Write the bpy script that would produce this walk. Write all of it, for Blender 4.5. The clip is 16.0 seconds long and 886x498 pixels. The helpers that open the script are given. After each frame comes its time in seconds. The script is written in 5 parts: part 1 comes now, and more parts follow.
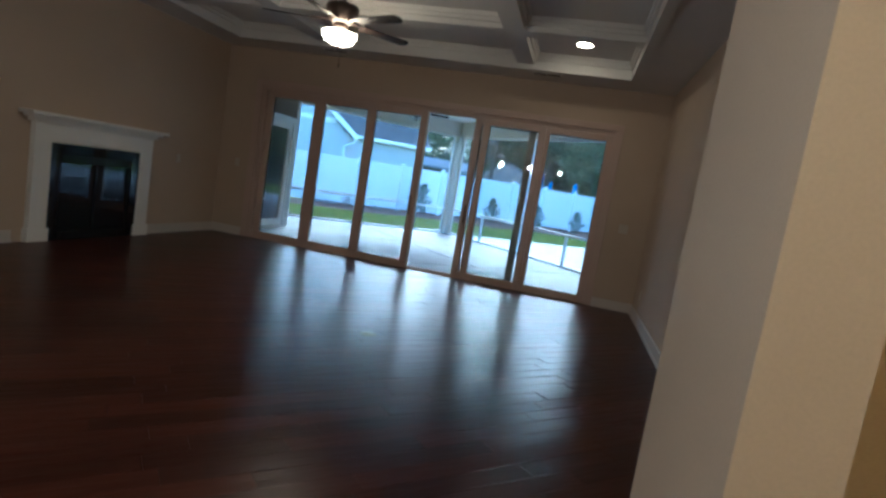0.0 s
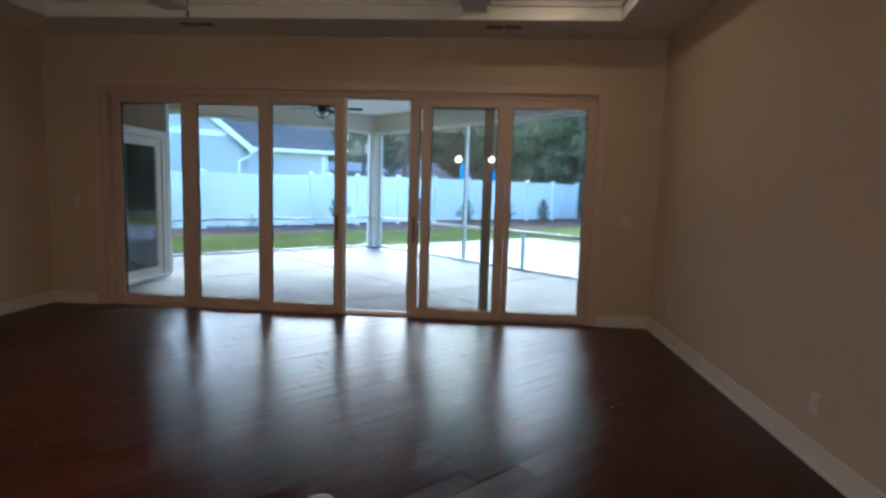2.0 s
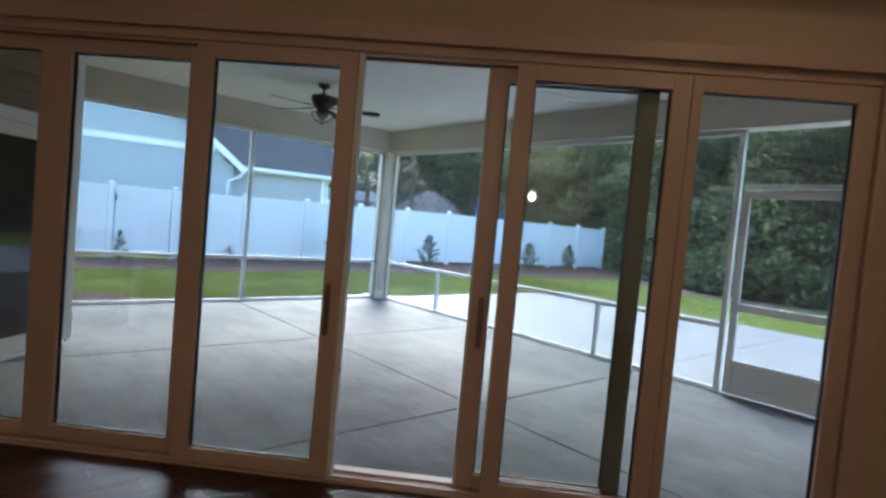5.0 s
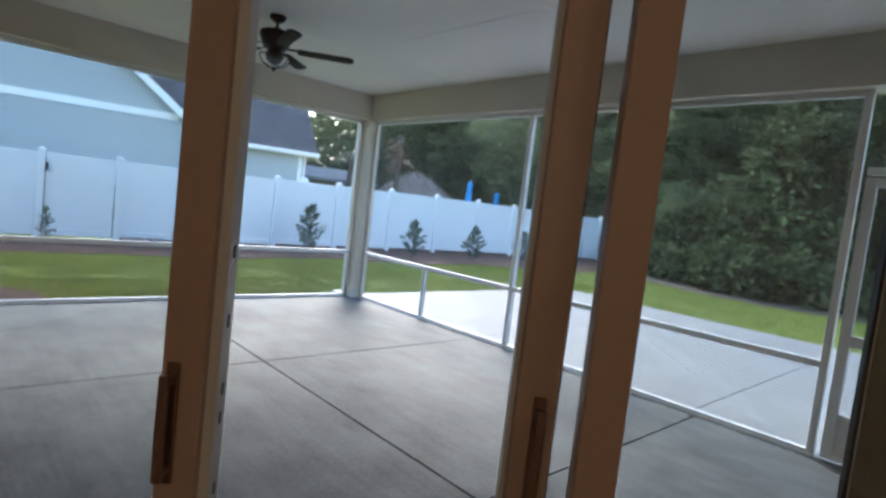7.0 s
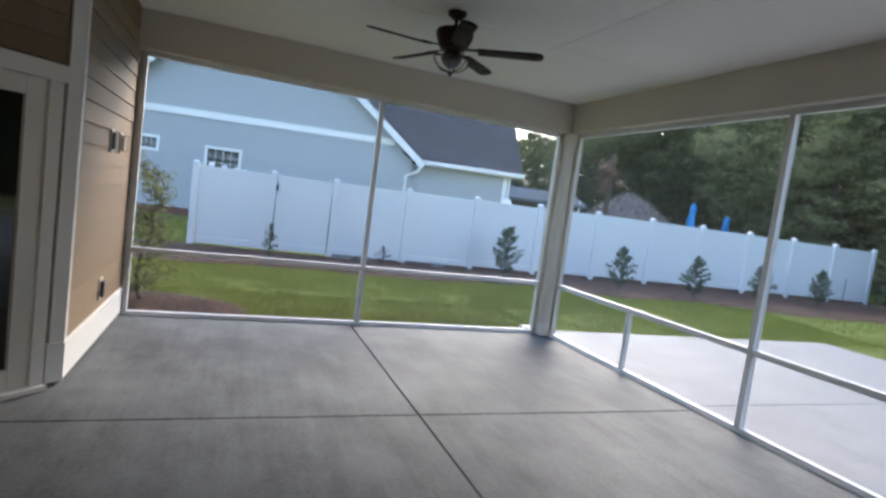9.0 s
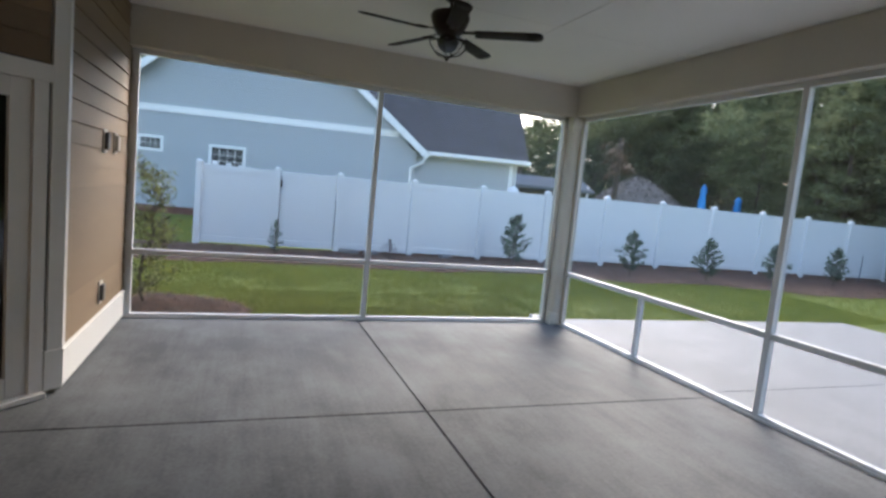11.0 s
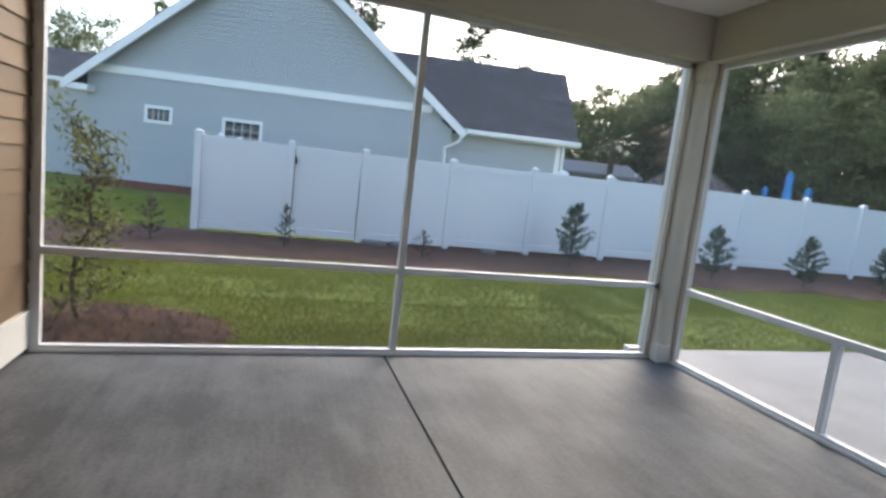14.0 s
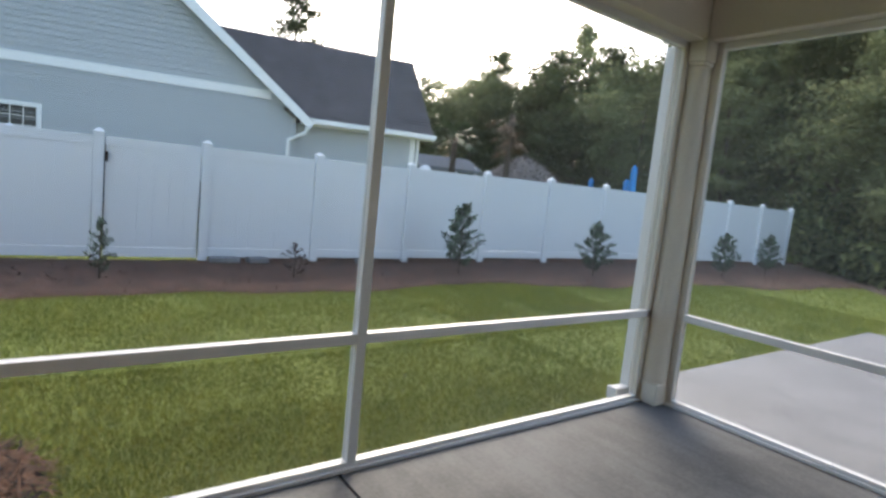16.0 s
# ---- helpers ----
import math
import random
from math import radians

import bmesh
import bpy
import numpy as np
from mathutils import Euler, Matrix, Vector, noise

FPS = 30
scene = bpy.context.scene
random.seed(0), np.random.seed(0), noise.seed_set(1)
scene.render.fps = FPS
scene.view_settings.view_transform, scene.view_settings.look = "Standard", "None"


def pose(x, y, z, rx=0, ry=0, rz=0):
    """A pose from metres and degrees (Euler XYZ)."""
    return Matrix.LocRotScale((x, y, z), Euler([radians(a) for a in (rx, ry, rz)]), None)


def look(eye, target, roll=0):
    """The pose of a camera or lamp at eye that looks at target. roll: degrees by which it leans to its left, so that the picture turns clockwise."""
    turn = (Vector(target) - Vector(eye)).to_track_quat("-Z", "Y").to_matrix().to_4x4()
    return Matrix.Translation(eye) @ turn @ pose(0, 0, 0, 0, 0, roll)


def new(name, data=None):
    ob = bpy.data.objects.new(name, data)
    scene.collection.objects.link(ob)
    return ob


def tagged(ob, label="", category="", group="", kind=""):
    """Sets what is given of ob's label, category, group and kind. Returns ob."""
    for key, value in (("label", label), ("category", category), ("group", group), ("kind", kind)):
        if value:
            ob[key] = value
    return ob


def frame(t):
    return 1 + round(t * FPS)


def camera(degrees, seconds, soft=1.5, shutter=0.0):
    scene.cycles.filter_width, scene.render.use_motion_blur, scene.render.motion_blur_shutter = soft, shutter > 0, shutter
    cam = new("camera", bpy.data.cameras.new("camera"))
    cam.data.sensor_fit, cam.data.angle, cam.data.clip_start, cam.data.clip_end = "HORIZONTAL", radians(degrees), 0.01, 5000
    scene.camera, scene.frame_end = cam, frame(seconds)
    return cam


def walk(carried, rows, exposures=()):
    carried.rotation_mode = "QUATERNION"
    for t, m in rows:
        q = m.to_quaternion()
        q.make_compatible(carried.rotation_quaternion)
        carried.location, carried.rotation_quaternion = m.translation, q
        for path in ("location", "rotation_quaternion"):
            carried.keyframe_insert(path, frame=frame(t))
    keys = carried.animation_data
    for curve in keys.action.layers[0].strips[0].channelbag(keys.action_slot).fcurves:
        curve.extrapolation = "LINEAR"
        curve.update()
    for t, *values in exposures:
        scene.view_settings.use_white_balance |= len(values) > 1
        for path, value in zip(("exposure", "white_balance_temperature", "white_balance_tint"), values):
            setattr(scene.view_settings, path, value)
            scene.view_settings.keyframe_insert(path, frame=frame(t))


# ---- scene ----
cam = camera(78.0, 16.0, soft=2.8)
PATH = [
    (0, (0.604, 1.062, 1.331), (1.67, 2.738, 1.1), 9.3),
    (0.5, (0.93, 1.485, 1.41), (2.094, 3.099, 1.208), 8.0),
    (1, (1.087, 2.062, 1.422), (2.319, 3.629, 1.27), 6.5),
    (1.5, (1.152, 2.636, 1.452), (2.475, 4.122, 1.243), 5.9),
    (2, (1.455, 3.024, 1.396), (2.761, 4.524, 1.183), 1.7),
    (2.5, (1.599, 3.539, 1.339), (2.931, 5.023, 1.195), 3.1),
    (3, (1.942, 3.929, 1.366), (3.313, 5.383, 1.291), 3.1),
    (3.5, (2.113, 4.43, 1.448), (3.513, 5.857, 1.415), 4.8),
    (4, (2.424, 4.817, 1.462), (3.869, 6.197, 1.394), 6.4),
    (4.5, (2.753, 5.227, 1.44), (4.049, 6.749, 1.367), 4.5),
    (5, (2.976, 5.633, 1.472), (4.292, 7.137, 1.384), 5.1),
    (7.5, (4.266, 7.235, 1.506), (5.653, 8.667, 1.354), 7.8),
    (8, (4.446, 7.484, 1.495), (5.905, 8.848, 1.389), 10.3),
    (8.5, (4.71, 7.713, 1.569), (5.878, 9.331, 1.431), 6.6),
    (9, (4.79, 7.73, 1.573), (5.513, 9.587, 1.411), 7.6),
    (11.5, (4.889, 7.924, 1.568), (5.603, 9.781, 1.36), 5.0),
    (12, (4.903, 8.097, 1.546), (5.721, 9.906, 1.308), 4.8),
    (12.5, (5.011, 8.433, 1.49), (5.525, 10.34, 1.173), 6.0),
    (13, (5.135, 8.87, 1.464), (5.686, 10.766, 1.142), 5.5),
    (13.5, (5.195, 9.384, 1.469), (5.86, 11.242, 1.146), 6.2),
    (14, (5.264, 9.925, 1.466), (5.875, 11.811, 1.206), 6.6),
    (14.5, (5.185, 10.428, 1.455), (5.991, 12.241, 1.204), 7.7),
    (15, (5.172, 10.928, 1.431), (6.031, 12.716, 1.181), 6.4),
    (15.5, (5.113, 11.361, 1.46), (6.08, 13.095, 1.215), 5.5),
    (16, (5.0, 11.728, 1.475), (6.176, 13.33, 1.256), 5.8),
]
EXPOSURES = [(0.0, 3.2, 4250, -6), (1.0, 3.55, 4450, -3), (2.0, 3.42, 4900, 0), (3.0, 3.42, 5150, 2), (4.0, 3.12, 5350, 2), (5.0, 2.95, 5520, 3), (7.5, 2.6, 5850, 6), (8.5, 2.62, 5950, 8), (9.0, 2.4, 6150, 10), (12.5, 2.24, 6350, 10), (16.0, 2.08, 6900, 9)]
walk(cam, [(t, look(eye, target, roll)) for t, eye, target, roll in PATH], EXPOSURES)

# ---- world, sun and light ----
world = bpy.data.worlds.new("world")
scene.world = world
world.use_nodes = True
wn = world.node_tree
bg = wn.nodes["Background"]
sky = wn.nodes.new("ShaderNodeTexSky")
sky.sky_type = "NISHITA"
sky.sun_disc = False
sky.sun_elevation = radians(34)
sky.sun_rotation = radians(35)
sky.dust_density = 2.0
sky.air_density = 1.0
wn.links.new(sky.outputs["Color"], bg.inputs["Color"])
bg.inputs["Strength"].default_value = 0.15

sun_data = bpy.data.lights.new("sun", "SUN")
sun_data.energy, sun_data.angle, sun_data.color = 0.5, radians(20), (1.0, 0.93, 0.84)
sun = new("sun", sun_data)
sun.matrix_basis = look((57, 82, 67), (0, 0, 0))


# ---- materials ----
def mat(name, color, rough=0.6, metal=0.0, vary=0.12, scale=6.0, fine=60.0, bump=0.15, tint=None, stretch=(1, 1, 1), islands=False, objects=False, spec=0.5):
    """A surface with broad stains, fine grain and a little relief."""
    m = bpy.data.materials.new(name)
    m.use_nodes = True
    t = m.node_tree
    b = t.nodes["Principled BSDF"]
    b.inputs["Roughness"].default_value, b.inputs["Metallic"].default_value = rough, metal
    b.inputs["Specular IOR Level"].default_value = spec
    co = t.nodes.new("ShaderNodeTexCoord")
    mp = t.nodes.new("ShaderNodeMapping")
    mp.inputs["Scale"].default_value = stretch
    t.links.new(co.outputs["Object"], mp.inputs["Vector"])
    n1, n2 = t.nodes.new("ShaderNodeTexNoise"), t.nodes.new("ShaderNodeTexNoise")
    n1.inputs["Scale"].default_value, n2.inputs["Scale"].default_value = scale, fine
    n1.inputs["Detail"].default_value, n2.inputs["Detail"].default_value = 5, 4
    for n in (n1, n2):
        t.links.new(mp.outputs["Vector"], n.inputs["Vector"])
    add = t.nodes.new("ShaderNodeMath")
    add.operation = "MULTIPLY_ADD"
    add.inputs[1].default_value, add.inputs[2].default_value = 0.5, 0.0
    t.links.new(n2.outputs["Fac"], add.inputs[0])
    s = t.nodes.new("ShaderNodeMath")
    s.operation = "MULTIPLY_ADD"
    s.inputs[1].default_value = 0.5
    t.links.new(n1.outputs["Fac"], s.inputs[0])
    t.links.new(add.outputs[0], s.inputs[2])
    last = s.outputs[0]
    if islands or objects:
        src = t.nodes.new("ShaderNodeObjectInfo" if objects else "ShaderNodeNewGeometry")
        r = t.nodes.new("ShaderNodeMath")
        r.operation = "MULTIPLY_ADD"
        r.inputs[1].default_value, r.inputs[2].default_value = 0.7, -0.35
        t.links.new(src.outputs["Random" if objects else "Random Per Island"], r.inputs[0])
        a2 = t.nodes.new("ShaderNodeMath")
        t.links.new(last, a2.inputs[0])
        t.links.new(r.outputs[0], a2.inputs[1])
        last = a2.outputs[0]
    ramp = t.nodes.new("ShaderNodeMapRange")
    ramp.inputs["From Min"].default_value, ramp.inputs["From Max"].default_value = 0.25, 0.75
    t.links.new(last, ramp.inputs["Value"])
    mix = t.nodes.new("ShaderNodeMix")
    mix.data_type = "RGBA"
    lo = tint or tuple(c * (1 - 2 * vary) for c in color)
    hi = tuple(min(1, c * (1 + vary)) for c in color)
    mix.inputs["A"].default_value, mix.inputs["B"].default_value = (*lo, 1), (*hi, 1)
    t.links.new(ramp.outputs["Result"], mix.inputs["Factor"])
    t.links.new(mix.outputs["Result"], b.inputs["Base Color"])
    if bump:
        bp = t.nodes.new("ShaderNodeBump")
        bp.inputs["Strength"].default_value, bp.inputs["Distance"].default_value = bump, 0.01
        t.links.new(n2.outputs["Fac"], bp.inputs["Height"])
        t.links.new(bp.outputs["Normal"], b.inputs["Normal"])
    return m


def upright(m):
    """Shades short blades by the lawn's slope, as a dense sward of them looks."""
    t = m.node_tree
    geo, add = t.nodes.new("ShaderNodeNewGeometry"), t.nodes.new("ShaderNodeVectorMath")
    norm = t.nodes.new("ShaderNodeVectorMath")
    norm.operation = "NORMALIZE"
    add.inputs[1].default_value = (0, 0, 0.9)
    t.links.new(geo.outputs["Normal"], add.inputs[0])
    t.links.new(add.outputs[0], norm.inputs[0])
    t.links.new(norm.outputs[0], t.nodes["Principled BSDF"].inputs["Normal"])


def thin(m, share):
    """Lets part of the light pass through a leaf."""
    t = m.node_tree
    b = t.nodes["Principled BSDF"]
    tr, mix = t.nodes.new("ShaderNodeBsdfTranslucent"), t.nodes.new("ShaderNodeMixShader")
    mix.inputs[0].default_value = share
    t.links.new(b.inputs["Base Color"].links[0].from_socket, tr.inputs["Color"])
    t.links.new(b.outputs[0], mix.inputs[1])
    t.links.new(tr.outputs[0], mix.inputs[2])
    t.links.new(mix.outputs[0], t.nodes["Material Output"].inputs["Surface"])


def glow(name, color, strength):
    m = bpy.data.materials.new(name)
    m.use_nodes = True
    b = m.node_tree.nodes["Principled BSDF"]
    b.inputs["Base Color"].default_value = (0.9, 0.88, 0.82, 1)
    b.inputs["Emission Color"].default_value = (*color, 1)
    b.inputs["Emission Strength"].default_value = strength
    return m


def glass_mat(name, color, rough=0.0):
    m = bpy.data.materials.new(name)
    m.use_nodes = True
    b = m.node_tree.nodes["Principled BSDF"]
    b.inputs["Base Color"].default_value = (*color, 1)
    b.inputs["Roughness"].default_value, b.inputs["IOR"].default_value = rough, 1.45
    b.inputs["Transmission Weight"].default_value = 1.0
    return m


def screen_mat():
    """Insect screen: fine dark mesh that mostly lets light through."""
    m = bpy.data.materials.new("insect_screen")
    m.use_nodes = True
    t = m.node_tree
    b = t.nodes["Principled BSDF"]
    b.inputs["Base Color"].default_value = (0.30, 0.30, 0.29, 1)
    b.inputs["Roughness"].default_value = 0.8
    clear, mix = t.nodes.new("ShaderNodeBsdfTransparent"), t.nodes.new("ShaderNodeMixShader")
    mix.inputs[0].default_value = 0.13
    t.links.new(clear.outputs[0], mix.inputs[1])
    t.links.new(b.outputs[0], mix.inputs[2])
    t.links.new(mix.outputs[0], t.nodes["Material Output"].inputs["Surface"])
    return m


PAINT = mat("beige_wall_paint", (0.50, 0.392, 0.29), 0.75, vary=0.05, scale=1.2, fine=140, bump=0.03)
CEIL = mat("ceiling_paint", (0.68, 0.66, 0.63), 0.8, vary=0.04, scale=1.5, fine=120, bump=0.08)
TRIM = mat("white_trim_paint", (0.80, 0.78, 0.74), 0.35, vary=0.03, scale=3, fine=90, bump=0.03)
BASEB = mat("baseboard_paint", (0.60, 0.55, 0.50), 0.4, vary=0.04, scale=3, fine=90, bump=0.03)
WOOD = mat("dark_hardwood", (0.052, 0.0145, 0.0085), 0.29, vary=0.16, scale=2.2, fine=3.5, bump=0.3, stretch=(1, 6, 6), objects=True, spec=0.155)
WOODB = mat("dark_hardwood_joined", (0.052, 0.0145, 0.0085), 0.29, vary=0.16, scale=2.2, fine=3.5, bump=0.3, stretch=(1, 6, 6), islands=True, spec=0.155)
GAP = mat("dark_gap", (0.012, 0.008, 0.006), 0.9, vary=0.1)
VINYL = mat("white_vinyl", (0.74, 0.76, 0.78), 0.38, vary=0.03, scale=1.5, fine=40, bump=0.02)
ALU = mat("white_aluminium", (0.72, 0.72, 0.71), 0.4, vary=0.05, scale=4, fine=80, bump=0.02)
# White vinyl; backlit, warm indoor shade is put into its brown base.
DOORW = mat("browned_white_vinyl", (0.52, 0.385, 0.315), 0.4, vary=0.03, scale=3, fine=60, bump=0.02)
GLASS = glass_mat("window_glass", (0.93, 0.96, 0.952))
DARKGLASS = mat("dark_fire_glass", (0.01, 0.01, 0.012), 0.06, vary=0.05, bump=0.0)
BLACK = mat("black_metal", (0.018, 0.016, 0.015), 0.35, 0.4, vary=0.15, bump=0.05)
BRONZE = mat("dark_bronze", (0.035, 0.022, 0.016), 0.42, 0.5, vary=0.2, bump=0.05)
BLADE = mat("dark_blade_wood", (0.028, 0.019, 0.016), 0.6, vary=0.25, scale=8, stretch=(1, 8, 8), bump=0.08, spec=0.2)
BRICK = mat("handle_bronze", (0.23, 0.14, 0.10), 0.45, 0.3, vary=0.15)
FROST = glow("frosted_lamp_bowl", (1.0, 0.64, 0.35), 5.2)
LAMP = glow("downlight_lens", (1.0, 0.64, 0.35), 8.0)
CLEAR = glass_mat("clear_lamp_glass", (0.95, 0.95, 0.93), 0.12)
SCREEN = screen_mat()
def concrete(name, lo, hi):
    """Worn broom-finished concrete: wide blotches, long soft streaks along y, and fine pitting."""
    m = mat(name, hi, 0.68, bump=0.0, spec=0.3)
    t = m.node_tree
    b = t.nodes["Principled BSDF"]
    for link in list(b.inputs["Base Color"].links):
        t.links.remove(link)
    co = t.nodes.new("ShaderNodeTexCoord")
    total = None
    for stretch, size, detail, weight in (((1, 1, 1), 0.9, 8, 0.30), ((1, 0.6, 1), 3.0, 9, 0.28), ((1, 0.08, 1), 11, 7, 0.12), ((1, 0.04, 1), 42, 4, 0.07), ((1, 1, 1), 40, 5, 0.19)):
        mp, n = t.nodes.new("ShaderNodeMapping"), t.nodes.new("ShaderNodeTexNoise")
        mp.inputs["Scale"].default_value = stretch
        n.inputs["Scale"].default_value, n.inputs["Detail"].default_value = size, detail
        n.inputs["Roughness"].default_value = 0.62
        t.links.new(co.outputs["Object"], mp.inputs["Vector"])
        t.links.new(mp.outputs["Vector"], n.inputs["Vector"])
        s = t.nodes.new("ShaderNodeMath")
        s.operation = "MULTIPLY_ADD"
        s.inputs[1].default_value = weight
        t.links.new(n.outputs["Fac"], s.inputs[0])
        if total:
            t.links.new(total, s.inputs[2])
        else:
            s.inputs[2].default_value = 0.0
        total = s.outputs[0]
        fine = n
    r = t.nodes.new("ShaderNodeMapRange")
    r.inputs["From Min"].default_value, r.inputs["From Max"].default_value = 0.41, 0.55
    t.links.new(total, r.inputs["Value"])
    mix = t.nodes.new("ShaderNodeMix")
    mix.data_type = "RGBA"
    mix.inputs["A"].default_value, mix.inputs["B"].default_value = (*lo, 1), (*hi, 1)
    t.links.new(r.outputs["Result"], mix.inputs["Factor"])
    t.links.new(mix.outputs["Result"], b.inputs["Base Color"])
    bp = t.nodes.new("ShaderNodeBump")
    bp.inputs["Strength"].default_value, bp.inputs["Distance"].default_value = 0.25, 0.004
    t.links.new(total, bp.inputs["Height"])
    t.links.new(bp.outputs["Normal"], b.inputs["Normal"])
    return m


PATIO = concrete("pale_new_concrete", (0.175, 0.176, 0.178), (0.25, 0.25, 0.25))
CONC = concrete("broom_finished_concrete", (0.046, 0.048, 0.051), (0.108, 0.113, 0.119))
PORCHP = mat("cream_porch_paint", (0.60, 0.56, 0.485), 0.6, vary=0.05, scale=1.5, fine=60, bump=0.05)
PORCHC = mat("porch_ceiling_white", (0.80, 0.78, 0.745), 0.65, vary=0.04, scale=1.2, fine=50, bump=0.04)
TAN = mat("tan_lap_siding", (0.22, 0.147, 0.084), 0.6, vary=0.08, scale=3, fine=30, bump=0.25, stretch=(1, 1, 6), objects=True)
BLUE = mat("blue_grey_siding", (0.365, 0.395, 0.425), 0.6, vary=0.02, scale=1.3, fine=14, bump=0.2, stretch=(1, 1, 6), islands=True)
ROOF = mat("charcoal_shingle", (0.106, 0.098, 0.103), 0.85, vary=0.38, scale=2.5, fine=9, bump=0.6)
SOIL = mat("lawn_soil", (0.15, 0.175, 0.045), 0.95, vary=0.2, scale=0.6, fine=25, bump=0.3, tint=(0.12, 0.15, 0.035), spec=0.05)
GRASS = mat("grass_blades", (0.272, 0.25, 0.042), 0.9, vary=0.28, scale=0.7, fine=3, bump=0, islands=True, tint=(0.12, 0.18, 0.03), spec=0.03)
upright(GRASS)
MULCH = mat("pine_straw_mulch", (0.118, 0.055, 0.036), 0.95, vary=0.5, scale=3.5, fine=45, bump=1.0)
STRAW = mat("pine_needles", (0.115, 0.06, 0.038), 0.85, vary=0.5, scale=2, fine=9, bump=0, islands=True, spec=0.2)
LEAF = mat("woodland_leaf", (0.175, 0.195, 0.102), 0.9, vary=0.25, scale=0.35, fine=2, bump=0, objects=True, spec=0.05, tint=(0.06, 0.072, 0.04))
SCRUB = mat("undergrowth_leaf", (0.115, 0.14, 0.066), 0.9, vary=0.25, scale=0.3, fine=1.6, bump=0, islands=True, spec=0.05, tint=(0.03, 0.042, 0.022))
thin(SCRUB, 0.45)
LITTER = mat("leaf_litter", (0.10, 0.066, 0.046), 0.95, vary=0.45, scale=2.5, fine=30, bump=0.8)
thin(LEAF, 0.5)
SHRUB = mat("shrub_leaf", (0.095, 0.142, 0.092), 0.6, vary=0.5, scale=1.2, fine=6, bump=0, islands=True, spec=0.3)
thin(SHRUB, 0.25)
SPARSE = mat("yellow_green_leaf", (0.19, 0.20, 0.065), 0.6, vary=0.4, scale=1.2, fine=6, bump=0, islands=True, spec=0.3)
thin(SPARSE, 0.4)
RED = mat("reddish_twig_leaf", (0.10, 0.06, 0.05), 0.6, vary=0.4, scale=1.2, fine=6, bump=0, islands=True)
PALM = mat("palm_frond", (0.06, 0.11, 0.03), 0.55, vary=0.4, scale=1, fine=5, bump=0, islands=True)
DRY = mat("dry_palm_frond", (0.20, 0.115, 0.06), 0.8, vary=0.4, scale=1, fine=5, bump=0, islands=True)
BARK = mat("tree_bark", (0.10, 0.075, 0.058), 0.95, vary=0.4, scale=3, fine=24, bump=0.8, stretch=(3, 3, 1))
THATCH = mat("palm_thatch", (0.20, 0.168, 0.15), 0.95, vary=0.12, scale=2, fine=20, bump=0.9, islands=True)
CANVAS = mat("blue_canvas", (0.012, 0.19, 0.50), 0.75, vary=0.15, scale=3, fine=60, bump=0.1)
METALROOF = mat("grey_metal_roof", (0.19, 0.205, 0.225), 0.9, vary=0.08, spec=0.05)
# Dark base colour puts an unlit room's shade into the paint.
DARKROOM = mat("room_shade_paint", (0.20, 0.18, 0.15), 0.8, vary=0.06)
PLATE = mat("white_plastic_plate", (0.54, 0.49, 0.42), 0.35, vary=0.03, bump=0.01)
GREYBOX = mat("grey_outlet_cover", (0.10, 0.10, 0.10), 0.4, vary=0.1)
DARKPANE = mat("dark_window_pane", (0.018, 0.022, 0.026), 0.3, vary=0.2, bump=0.0, spec=0.25)
FOUND = mat("brick_foundation", (0.17, 0.075, 0.055), 0.85, vary=0.3, scale=3, fine=20, bump=0.5)


# ---- builders ----
HOUSE = pose(4.6526, 8.1293, 0, 0, 0, -45)
IDENT = Matrix.Identity(4)
R2 = math.sqrt(0.5)


def box(bm, x0, x1, y0, y1, z0, z1, bevel=0.0):
    r = bmesh.ops.create_cube(bm, size=1.0)
    vs = r["verts"]
    for v in vs:
        v.co = Vector(((x0 + x1) / 2 + v.co.x * (x1 - x0), (y0 + y1) / 2 + v.co.y * (y1 - y0), (z0 + z1) / 2 + v.co.z * (z1 - z0)))
    if bevel:
        es = list({e for v in vs for e in v.link_edges})
        bmesh.ops.bevel(bm, geom=es, offset=bevel, segments=2, affect="EDGES", profile=0.5)
    return bm


def boxes(*rows, bevel=0.0):
    bm = bmesh.new()
    for r in rows:
        box(bm, *r, bevel=bevel)
    return bm


def tube(bm, p, q, r0, r1=None, n=10):
    """A tapered round bar from p to q."""
    r1 = r0 if r1 is None else r1
    p, q = Vector(p), Vector(q)
    turn = (q - p).to_track_quat("Z", "Y").to_matrix().to_4x4()
    m = Matrix.Translation((p + q) / 2) @ turn
    bmesh.ops.create_cone(bm, cap_ends=True, segments=n, radius1=r0, radius2=max(r1, 1e-4), depth=(q - p).length, matrix=m)
    return bm


def lathe(bm, profile, n=24, at=(0, 0, 0)):
    """Turns a profile of (radius, height) round the z axis."""
    rings = []
    for r, z in profile:
        rings.append([bm.verts.new((at[0] + r * math.cos(2 * math.pi * k / n), at[1] + r * math.sin(2 * math.pi * k / n), at[2] + z)) for k in range(n)])
    for a, b in zip(rings, rings[1:]):
        for k in range(n):
            bm.faces.new((a[k], a[(k + 1) % n], b[(k + 1) % n], b[k]))
    for f in bm.faces:
        f.smooth = True
    return bm


